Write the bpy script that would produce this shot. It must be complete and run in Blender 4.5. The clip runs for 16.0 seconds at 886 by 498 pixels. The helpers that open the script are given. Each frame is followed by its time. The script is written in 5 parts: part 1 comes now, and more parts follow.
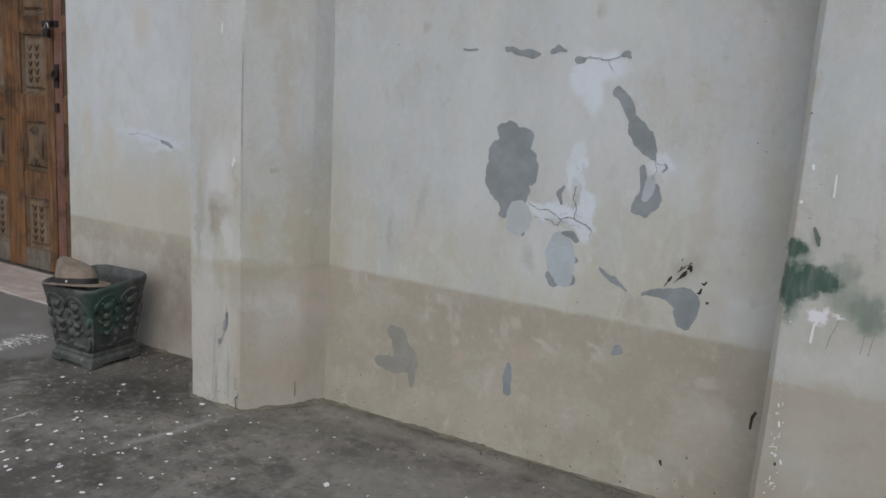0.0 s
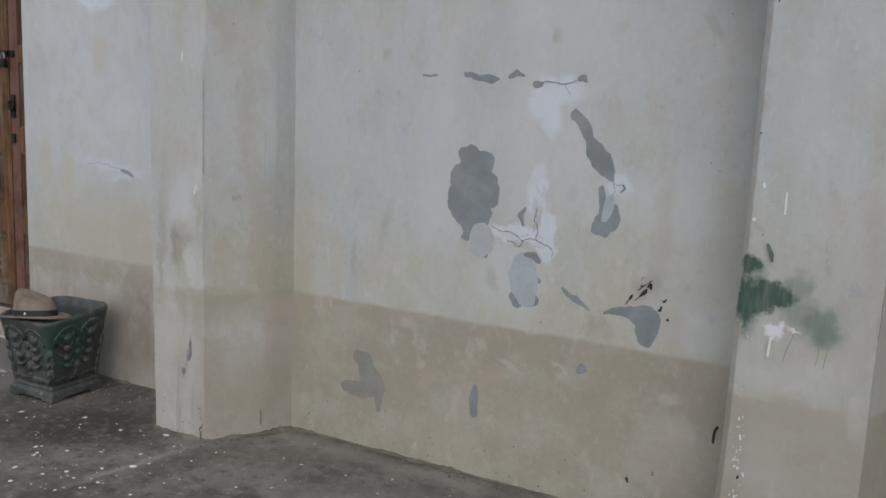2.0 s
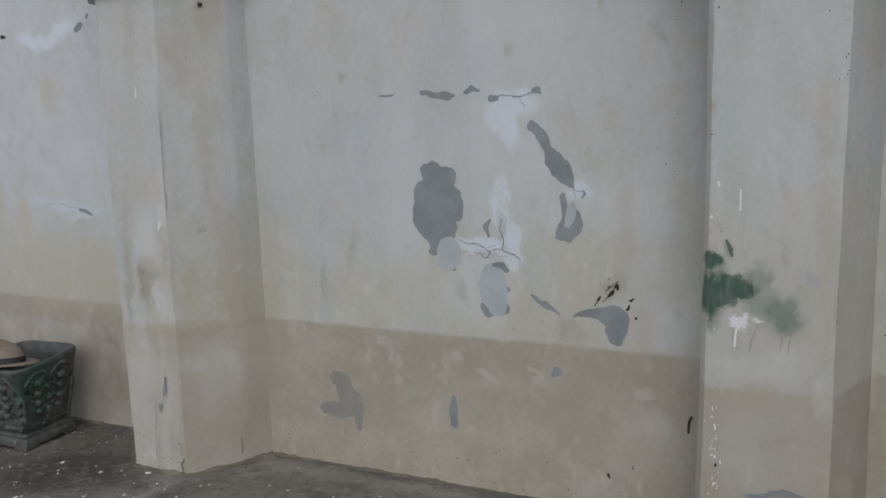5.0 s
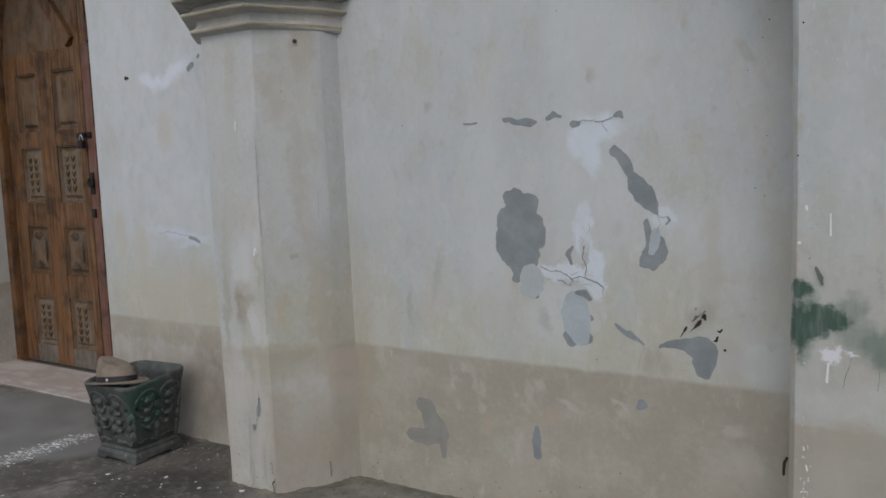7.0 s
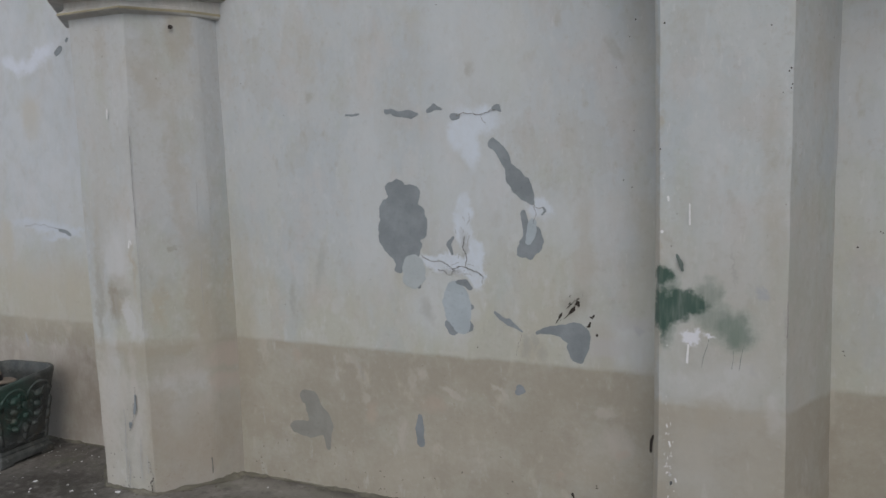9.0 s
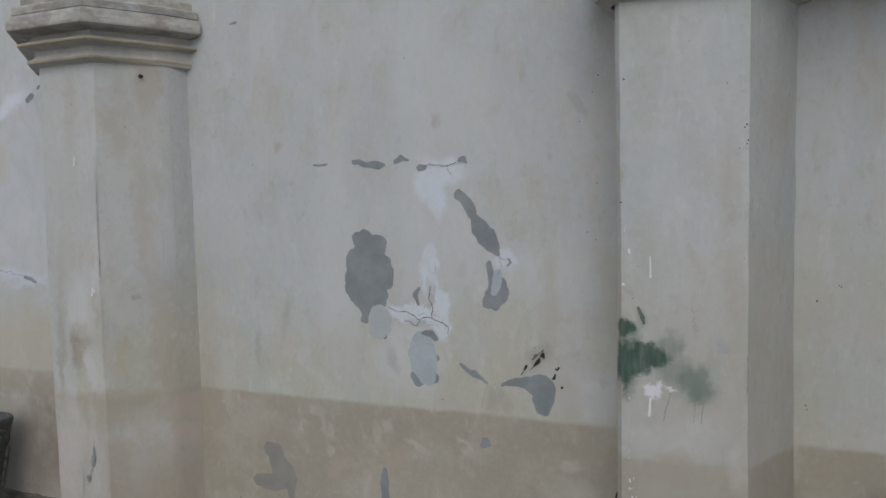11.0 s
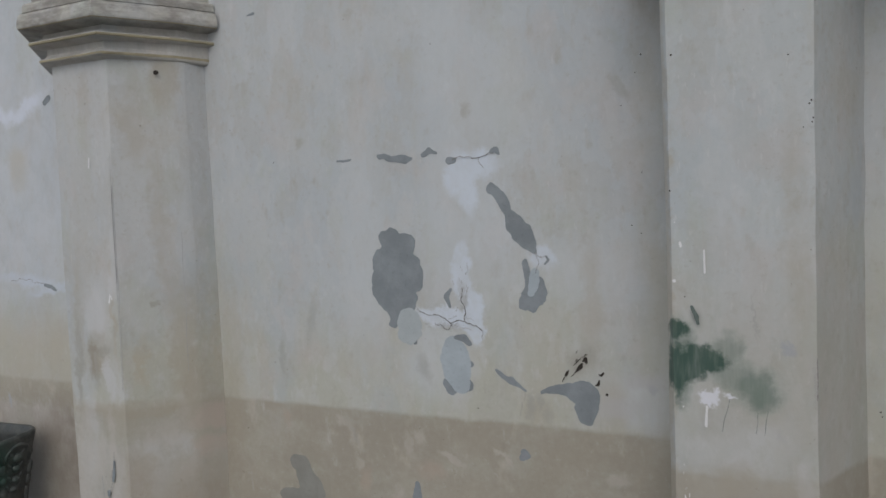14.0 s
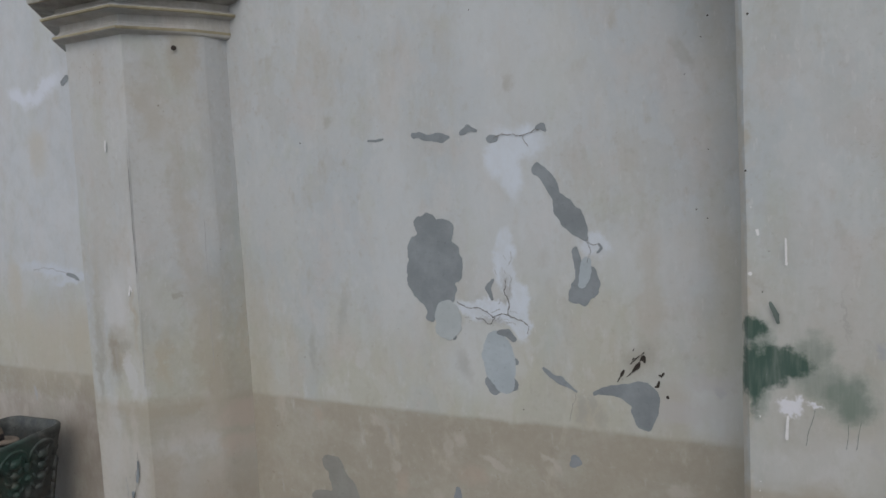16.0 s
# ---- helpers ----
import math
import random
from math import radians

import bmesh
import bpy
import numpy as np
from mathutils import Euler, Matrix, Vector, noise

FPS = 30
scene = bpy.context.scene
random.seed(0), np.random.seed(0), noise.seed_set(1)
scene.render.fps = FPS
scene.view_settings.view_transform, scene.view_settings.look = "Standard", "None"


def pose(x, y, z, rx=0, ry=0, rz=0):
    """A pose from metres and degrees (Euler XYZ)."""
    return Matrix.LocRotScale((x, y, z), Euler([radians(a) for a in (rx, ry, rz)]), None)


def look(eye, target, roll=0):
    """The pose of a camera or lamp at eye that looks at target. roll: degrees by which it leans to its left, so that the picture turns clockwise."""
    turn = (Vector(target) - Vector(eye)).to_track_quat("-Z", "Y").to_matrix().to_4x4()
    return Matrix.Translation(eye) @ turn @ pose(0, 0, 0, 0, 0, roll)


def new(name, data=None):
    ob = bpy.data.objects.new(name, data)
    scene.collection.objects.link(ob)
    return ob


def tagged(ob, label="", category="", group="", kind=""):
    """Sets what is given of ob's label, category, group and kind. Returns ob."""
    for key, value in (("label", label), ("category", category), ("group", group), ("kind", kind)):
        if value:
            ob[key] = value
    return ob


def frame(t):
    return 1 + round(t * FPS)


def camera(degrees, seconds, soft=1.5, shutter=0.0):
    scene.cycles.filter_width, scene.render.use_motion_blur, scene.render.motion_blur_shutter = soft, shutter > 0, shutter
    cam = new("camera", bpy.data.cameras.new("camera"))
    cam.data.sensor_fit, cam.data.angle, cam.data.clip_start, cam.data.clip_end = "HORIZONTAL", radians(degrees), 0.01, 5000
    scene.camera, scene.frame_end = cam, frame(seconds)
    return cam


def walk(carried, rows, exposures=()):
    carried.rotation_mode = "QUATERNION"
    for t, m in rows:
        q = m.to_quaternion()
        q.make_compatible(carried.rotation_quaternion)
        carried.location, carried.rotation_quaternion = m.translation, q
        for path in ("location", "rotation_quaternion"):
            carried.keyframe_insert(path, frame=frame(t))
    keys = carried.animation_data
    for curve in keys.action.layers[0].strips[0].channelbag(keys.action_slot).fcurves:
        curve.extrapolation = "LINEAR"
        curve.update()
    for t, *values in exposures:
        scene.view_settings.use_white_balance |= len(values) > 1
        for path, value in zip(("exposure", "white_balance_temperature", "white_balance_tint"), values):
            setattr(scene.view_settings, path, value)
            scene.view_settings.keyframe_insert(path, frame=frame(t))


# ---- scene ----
cam = camera(57.5, 16.0, soft=1.6)
PATH = [
    (0, (2.124, -2.742, 1.368), (1.149, -1.035, 0.998), 3.6),
    (0.5, (2.127, -2.746, 1.37), (1.182, -1.017, 1.024), 3.4),
    (1, (2.135, -2.752, 1.368), (1.221, -1.002, 1.046), 3.3),
    (1.5, (2.138, -2.753, 1.375), (1.236, -0.996, 1.058), 2.9),
    (2, (2.141, -2.756, 1.371), (1.232, -1.001, 1.063), 2.8),
    (2.5, (2.143, -2.76, 1.375), (1.233, -1.005, 1.074), 2.9),
    (3, (2.139, -2.774, 1.365), (1.252, -1.013, 1.029), 2.8),
    (3.2, (2.142, -2.774, 1.376), (1.276, -1.007, 1.022), 2.4),
    (5.3, (2.12, -2.815, 1.423), (1.287, -1.019, 1.134), -1.9),
    (5.5, (2.148, -2.784, 1.421), (1.251, -1.018, 1.145), -2.0),
    (6, (2.212, -2.763, 1.415), (1.218, -1.042, 1.184), -1.6),
    (6.5, (2.25, -2.752, 1.405), (1.202, -1.064, 1.183), -1.6),
    (7, (2.258, -2.737, 1.399), (1.173, -1.07, 1.188), -2.0),
    (7.5, (2.249, -2.735, 1.394), (1.22, -1.034, 1.18), -1.9),
    (8, (2.255, -2.737, 1.396), (1.285, -1.003, 1.164), -1.7),
    (8.5, (2.275, -2.74, 1.391), (1.344, -0.985, 1.154), -1.7),
    (9, (2.304, -2.739, 1.39), (1.451, -0.945, 1.155), -1.5),
    (9.5, (2.32, -2.737, 1.393), (1.534, -0.911, 1.176), -1.2),
    (9.7, (2.314, -2.747, 1.406), (1.554, -0.908, 1.208), -1.1),
    (12, (2.388, -2.669, 1.382), (1.513, -0.873, 1.285), -1.2),
    (12.5, (2.384, -2.66, 1.377), (1.492, -0.873, 1.27), -1.5),
    (13, (2.39, -2.657, 1.375), (1.487, -0.877, 1.263), -1.9),
    (13.5, (2.316, -2.569, 1.364), (1.421, -0.783, 1.253), -1.9),
    (14, (2.284, -2.528, 1.366), (1.391, -0.741, 1.261), -2.1),
    (14.5, (2.401, -2.66, 1.376), (1.473, -0.891, 1.282), -2.5),
    (15, (2.406, -2.663, 1.377), (1.467, -0.899, 1.288), -2.6),
    (15.5, (2.321, -2.582, 1.378), (1.382, -0.818, 1.291), -2.3),
    (16, (2.165, -2.315, 1.385), (1.190, -0.575, 1.228), -2.7),
]
EXPOSURES = [(0, 0.22), (3, 0.11), (6, 0.09), (12, 0.03), (16, 0.03)]
walk(cam, [(t, look(eye, target, roll)) for t, eye, target, roll in PATH], EXPOSURES)

# ---- light: an overcast sky in front of the wall, a veiled sun high before it ----
world = bpy.data.worlds.new("overcast_sky")
scene.world = world
world.use_nodes = True
wn, wl = world.node_tree.nodes, world.node_tree.links
sky = wn.new("ShaderNodeTexSky")
sky.sky_type, sky.sun_disc = "NISHITA", False
SUN_UP, SUN_ROUND = radians(42), radians(160)
sky.sun_elevation, sky.sun_rotation = SUN_UP, SUN_ROUND
sky.air_density, sky.dust_density, sky.ozone_density = 1.0, 4.0, 1.0
veil = wn.new("ShaderNodeMix")
veil.data_type = "RGBA"
veil.inputs["Factor"].default_value = 0.7
veil.inputs["B"].default_value = (4.8, 5.15, 5.55, 1)
wl.new(sky.outputs[0], veil.inputs["A"])
wl.new(veil.outputs["Result"], wn["Background"].inputs["Color"])
wn["Background"].inputs["Strength"].default_value = 0.13
sun = new("sun", bpy.data.lights.new("sun", "SUN"))
sun.data.energy, sun.data.angle, sun.data.color = 0.5, radians(60), (1.0, 0.99, 0.97)
sun.matrix_world = look((2.4, -6.6, 6.4), (0, 0, 0))


# ---- node helpers ----
class Nodes:
    """A material's node tree with short calls for the usual steps."""

    def __init__(self, name):
        self.mat = bpy.data.materials.new(name)
        self.mat.use_nodes = True
        self.tree = self.mat.node_tree
        self.shader = self.tree.nodes["Principled BSDF"]
        geo = self.tree.nodes.new("ShaderNodeNewGeometry")
        self.world_place = geo.outputs["Position"]
        self.own_place = self.tree.nodes.new("ShaderNodeTexCoord").outputs["Object"]
        self.object_random = self.tree.nodes.new("ShaderNodeObjectInfo").outputs["Random"]

    def link(self, value, socket):
        if hasattr(value, "is_linked"):
            self.tree.links.new(value, socket)
        else:
            socket.default_value = (*value, 1) if socket.type == "RGBA" and len(value) == 3 else value

    def mapped(self, vec, loc=(0, 0, 0), rot=(0, 0, 0), scale=(1, 1, 1), kind="TEXTURE"):
        n = self.tree.nodes.new("ShaderNodeMapping")
        n.vector_type = kind
        self.link(vec, n.inputs["Vector"])
        n.inputs["Location"].default_value, n.inputs["Rotation"].default_value, n.inputs["Scale"].default_value = loc, rot, scale
        return n.outputs[0]

    def noise(self, vec, scale, detail=4, rough=0.55, out="Fac"):
        n = self.tree.nodes.new("ShaderNodeTexNoise")
        self.link(vec, n.inputs["Vector"])
        n.inputs["Scale"].default_value, n.inputs["Detail"].default_value, n.inputs["Roughness"].default_value = scale, detail, rough
        return n.outputs[out]

    def cells(self, vec, scale, out="Distance"):
        n = self.tree.nodes.new("ShaderNodeTexVoronoi")
        self.link(vec, n.inputs["Vector"])
        n.inputs["Scale"].default_value = scale
        return n.outputs[out]

    def math(self, op, a, b=0.0):
        n = self.tree.nodes.new("ShaderNodeMath")
        n.operation = op
        self.link(a, n.inputs[0]), self.link(b, n.inputs[1])
        return n.outputs[0]

    def vmath(self, op, a, b=(0, 0, 0)):
        n = self.tree.nodes.new("ShaderNodeVectorMath")
        n.operation = op
        self.link(a, n.inputs[0]), self.link(b, n.inputs[1])
        return n.outputs["Value"] if op == "LENGTH" else n.outputs["Vector"]

    def step(self, value, lo, hi, a=0.0, b=1.0):
        n = self.tree.nodes.new("ShaderNodeMapRange")
        n.interpolation_type = "SMOOTHSTEP"
        self.link(value, n.inputs[0])
        for k, v in zip((1, 2, 3, 4), (lo, hi, a, b)):
            n.inputs[k].default_value = v
        return n.outputs[0]

    def mix(self, a, b, fac, blend="MIX"):
        n = self.tree.nodes.new("ShaderNodeMix")
        n.data_type, n.blend_type = "RGBA", blend
        self.link(fac, n.inputs["Factor"]), self.link(a, n.inputs["A"]), self.link(b, n.inputs["B"])
        return n.outputs["Result"]

    def height(self, vec):
        n = self.tree.nodes.new("ShaderNodeSeparateXYZ")
        self.link(vec, n.inputs[0])
        return n.outputs["Z"]

    def side(self, vec):
        n = self.tree.nodes.new("ShaderNodeSeparateXYZ")
        self.link(vec, n.inputs[0])
        return n.outputs["X"]

    def bump(self, height, depth, strength=1.0, under=None):
        n = self.tree.nodes.new("ShaderNodeBump")
        n.inputs["Strength"].default_value, n.inputs["Distance"].default_value = strength, depth
        self.link(height, n.inputs["Height"])
        if under is not None:
            self.link(under, n.inputs["Normal"])
        return n.outputs[0]

    def blot(self, vec, x, z, rx, rz, turn=0.0, soft=0.25):
        """A rounded stain on an upright wall, 1 inside and 0 outside."""
        d = self.vmath("LENGTH", self.mapped(vec, (x, 0, z), (0, radians(turn), 0), (rx, 1000, rz)))
        return self.step(d, 1 - soft, 1 + soft, 1.0, 0.0)

    def any_of(self, masks):
        out = masks[0]
        for m in masks[1:]:
            out = self.math("MAXIMUM", out, m)
        return out

    def finish(self, colour, rough=0.85, normal=None, metal=0.0):
        self.link(colour, self.shader.inputs["Base Color"])
        self.link(rough, self.shader.inputs["Roughness"])
        self.shader.inputs["Metallic"].default_value = metal
        if normal is not None:
            self.link(normal, self.shader.inputs["Normal"])
        return self.mat


# ---- materials ----
def plaster(name, rag=0.015, marks=(), seed=0.0, stained=0.0, pale_side=None, upper=None, worn=0.0, lower=None):
    """Old limewashed plaster: greyish above, yellowed below, a tan painted dado up to 0.62 m."""
    n = Nodes(name)
    p = n.mapped(n.world_place, (seed, seed * 0.7, 0))
    z = n.height(n.world_place)
    wide, mid, fine = n.noise(p, 1.1, 3), n.noise(p, 3.2, 6, 0.6), n.noise(p, 42, 5, 0.65)
    runs = n.noise(n.mapped(p, scale=(0.15, 0.15, 0.75)), 1.0, 6, 0.64)
    thin_runs = n.noise(n.mapped(p, scale=(0.025, 0.025, 0.5)), 1.0, 4, 0.6)
    lift = n.math("ADD", z, n.math("MULTIPLY", n.math("SUBTRACT", wide, 0.5), 1.6))
    lift = n.math("ADD", lift, n.math("MULTIPLY", n.math("SUBTRACT", runs, 0.5), 0.7))
    col = n.mix(lower or UPPER_LOW, upper or UPPER, n.step(lift, 0.62, 1.3))
    col = n.mix(col, (0.455, 0.425, 0.36), n.math("MULTIPLY", n.step(mid, 0.50, 0.70), 0.45))
    col = n.mix(col, (0.60, 0.62, 0.65), n.math("MULTIPLY", n.step(runs, 0.53, 0.70), 0.32))
    col = n.mix(col, (0.42, 0.37, 0.285), n.math("MULTIPLY", n.step(thin_runs, 0.60, 0.78), 0.22))
    cool = n.noise(n.mapped(p, (5, 2, 8), scale=(0.8, 1, 1.5)), 2.3, 6, 0.62)
    col = n.mix(col, (0.43, 0.475, 0.51), n.math("MULTIPLY", n.step(cool, 0.50, 0.66), 0.55))
    warm = n.noise(n.mapped(p, (11, 6, 1), scale=(0.55, 1, 1.6)), 3.1, 6, 0.66)
    col = n.mix(col, (0.45, 0.422, 0.355), n.math("MULTIPLY", n.step(warm, 0.53, 0.70), 0.38))
    smudge = n.noise(n.mapped(p, (2, 9, 4), scale=(0.8, 1, 1.3)), 13, 5, 0.6)
    col = n.mix(col, (0.58, 0.60, 0.62), n.math("MULTIPLY", n.step(smudge, 0.56, 0.70), 0.36))
    col = n.mix(col, (0.37, 0.345, 0.30), n.math("MULTIPLY", n.step(smudge, 0.43, 0.30), 0.38))
    dab = n.noise(n.mapped(p, (13, 4, 7)), 27, 4, 0.6)
    col = n.mix(col, (0.36, 0.335, 0.285), n.math("MULTIPLY", n.math("MULTIPLY", n.step(dab, 0.56, 0.70), n.step(cool, 0.40, 0.60, 1.0, 0.1)), 0.30))
    rosy = n.noise(n.mapped(p, (3, 12, 5), scale=(1, 1, 1.25)), 5.5, 6, 0.64)
    col = n.mix(col, (0.515, 0.478, 0.465), n.math("MULTIPLY", n.step(rosy, 0.50, 0.66), 0.38))
    col = n.mix(col, (0.44, 0.468, 0.42), n.math("MULTIPLY", n.step(rosy, 0.47, 0.33), 0.45))
    # overlapping brushed patches of limewash
    coat = n.noise(n.mapped(p, (9, 1, 13), scale=(0.8, 0.8, 1.4)), 5.0, 7, 0.62)
    col = n.mix(col, (0.545, 0.552, 0.555), n.math("MULTIPLY", n.step(coat, 0.535, 0.565), 0.26))
    col = n.mix(col, (0.415, 0.405, 0.375), n.math("MULTIPLY", n.step(coat, 0.455, 0.425), 0.24))
    fleck = n.noise(n.mapped(p, (4, 3, 1), scale=(0.45, 0.45, 1.5)), 30, 4, 0.6)
    col = n.mix(col, (0.60, 0.605, 0.61), n.math("MULTIPLY", n.step(fleck, 0.62, 0.68), 0.35))
    # dado band
    edge = n.math("ADD", 0.62, n.math("MULTIPLY", n.math("SUBTRACT", n.noise(p, 7, 5, 0.65), 0.5), rag))
    dado = n.step(n.math("SUBTRACT", edge, z), -0.011, 0.011)
    low = n.mix(DADO, DADO_PALE, n.step(n.noise(p, 2.0, 5, 0.6), 0.45, 0.7))
    if pale_side is not None:
        lo, hi = pale_side
        ragged = n.math("ADD", n.side(n.world_place), n.math("MULTIPLY", n.math("SUBTRACT", mid, 0.5), 0.5))
        line = n.math("ADD", 0.375, n.math("MULTIPLY", n.noise(n.mapped(p, (0, 0, 2), scale=(0.55, 0.55, 1.5)), 6, 7, 0.72), 0.27))
        bare = n.math("MULTIPLY", n.step(ragged, lo, hi), n.step(n.math("SUBTRACT", line, z), -0.012, 0.045))
        peeled = n.mix((0.350, 0.312, 0.275), (0.455, 0.425, 0.40), n.step(n.noise(n.mapped(p, scale=(0.8, 0.8, 1.7)), 6, 7, 0.7), 0.36, 0.64))
        low = n.mix(low, peeled, n.math("MULTIPLY", bare, 0.85))
        rim = n.step(n.math("ABSOLUTE", n.math("SUBTRACT", line, z)), 0.0, 0.05, 1.0, 0.0)
        low = n.mix(low, (0.55, 0.54, 0.53), n.math("MULTIPLY", n.math("MULTIPLY", rim, bare), n.step(smudge, 0.40, 0.62, 0.05, 0.6)))
        dado = n.math("MULTIPLY", dado, n.math("SUBTRACT", 1.0, n.math("MULTIPLY", n.step(ragged, lo, hi), worn)))
    low = n.mix(low, (0.50, 0.46, 0.40), n.math("MULTIPLY", n.step(n.noise(n.mapped(p, (3, 0, 5), scale=(0.7, 1, 1.2)), 7, 5, 0.55), 0.57, 0.70), 0.55))
    low = n.mix(low, (0.25, 0.225, 0.18), n.math("MULTIPLY", n.step(n.noise(n.mapped(p, (6, 3, 1), scale=(0.9, 1, 1.1)), 8, 6, 0.68), 0.58, 0.74), 0.45))
    col = n.mix(col, low, n.math("MULTIPLY", dado, n.step(n.noise(n.mapped(p, (1, 1, 6), scale=(1.2, 1, 1)), 5, 6, 0.66), 0.34, 0.56, 0.62, 0.95)))
    # scuffs, soot specks and knocks
    col = n.mix(col, (0.60, 0.61, 0.62), n.math("MULTIPLY", n.step(n.noise(n.mapped(p, (7, 0, 2), scale=(0.6, 1, 1.9)), 7, 6, 0.65), 0.60, 0.74), 0.45))
    col = n.mix(col, (0.36, 0.315, 0.25), n.math("MULTIPLY", n.step(n.noise(n.mapped(p, (4, 8, 3), scale=(0.5, 1, 1.2)), 6, 6, 0.68), 0.58, 0.76), 0.45))
    grit = n.noise(n.mapped(p, (6, 6, 2)), 34, 6, 0.72)
    col = n.mix(col, (0.33, 0.30, 0.255), n.math("MULTIPLY", n.step(grit, 0.55, 0.70), 0.30))
    col = n.mix(col, (0.57, 0.57, 0.57), n.math("MULTIPLY", n.step(grit, 0.44, 0.30), 0.22))
    patchy = n.step(n.noise(n.mapped(p, (8, 3, 3)), 4, 5, 0.65), 0.47, 0.62)
    pits = n.math("MULTIPLY", n.math("MULTIPLY", n.step(n.noise(n.mapped(p, (3, 2, 8), scale=(1, 1, 0.8)), 75, 3, 0.6), 0.62, 0.68), patchy), n.step(z, 0.55, 0.30, 0.25, 1.0))
    col = n.mix(col, (0.21, 0.165, 0.125), n.math("MULTIPLY", pits, 0.6))
    speck = n.math("MULTIPLY", n.step(n.noise(n.mapped(p, (1, 4, 9)), 55, 2), 0.73, 0.77), n.step(mid, 0.45, 0.6))
    col = n.mix(col, (0.16, 0.13, 0.10), n.math("MULTIPLY", speck, 0.7))
    col = n.mix(col, n.mix(col, (0.9, 0.9, 0.9), 0.05), n.step(fine, 0.35, 0.8))
    warped = n.vmath("ADD", n.world_place, n.vmath("MULTIPLY", n.vmath("SUBTRACT", n.noise(p, 11, 6, 0.68, "Color"), (0.5, 0.5, 0.5)), (0.11, 0.11, 0.11)))
    wash = n.step(n.noise(n.mapped(p, (2, 2, 5), scale=(0.8, 1, 1.2)), 10, 7, 0.7), 0.36, 0.60, 0.2, 1.0)
    brush = n.noise(n.mapped(p, scale=(0.012, 0.012, 0.12)), 1.0, 4, 0.6)
    for colour, strength, grain, blots in marks:
        mask = n.math("MULTIPLY", n.any_of([n.blot(warped, *b) for b in blots]), strength)
        broken = wash if grain >= 0 else n.step(brush, 0.3, 0.6, 0.55, 1.0)
        thin = n.math("ADD", 1 - abs(grain), n.math("MULTIPLY", broken, abs(grain)))
        col = n.mix(col, colour, n.math("MULTIPLY", mask, thin))
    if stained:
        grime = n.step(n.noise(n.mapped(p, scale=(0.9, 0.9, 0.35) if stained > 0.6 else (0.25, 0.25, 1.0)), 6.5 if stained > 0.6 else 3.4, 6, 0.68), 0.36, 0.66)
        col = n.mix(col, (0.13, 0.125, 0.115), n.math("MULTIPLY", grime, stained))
    rise = n.math("ADD", n.math("MULTIPLY", fine, 0.06), n.math("ADD", n.math("MULTIPLY", mid, 1.5), runs))
    return n.finish(col, n.step(mid, 0.3, 0.7, 0.78, 0.92), n.bump(rise, 0.004, 0.55))


def cement_patch(name, colour, spread=0.25):
    n = Nodes(name)
    a, b = n.noise(n.world_place, 9, 6, 0.6), n.noise(n.world_place, 70, 4, 0.6)
    col = n.mix(colour, [c * (1 + spread) for c in colour], n.step(a, 0.35, 0.7))
    col = n.mix(col, [c * 0.7 for c in colour], n.math("MULTIPLY", n.step(b, 0.55, 0.75), 0.4))
    return n.finish(col, 0.92, n.bump(b, 0.002, 0.5))


def wood(name, dark, light, grey=0.0):
    n = Nodes(name)
    p = n.own_place
    shift = n.vmath("ADD", p, n.vmath("MULTIPLY", n.object_random, (3, 5, 7)))
    grain = n.noise(n.mapped(shift, scale=(0.02, 0.05, 0.35)), 1.0, 6, 0.65)
    blotch = n.noise(shift, 5, 5, 0.6)
    col = n.mix(dark, light, n.step(grain, 0.3, 0.7))
    col = n.mix(col, [c * 0.35 for c in dark], n.math("MULTIPLY", n.step(blotch, 0.5, 0.72), 0.75))
    if grey:
        col = n.mix(col, (0.20, 0.18, 0.16), n.math("MULTIPLY", n.step(n.noise(shift, 8, 5, 0.6), 0.42, 0.65), grey))
    return n.finish(col, n.step(blotch, 0.3, 0.7, 0.45, 0.75), n.bump(grain, 0.002, 0.6))


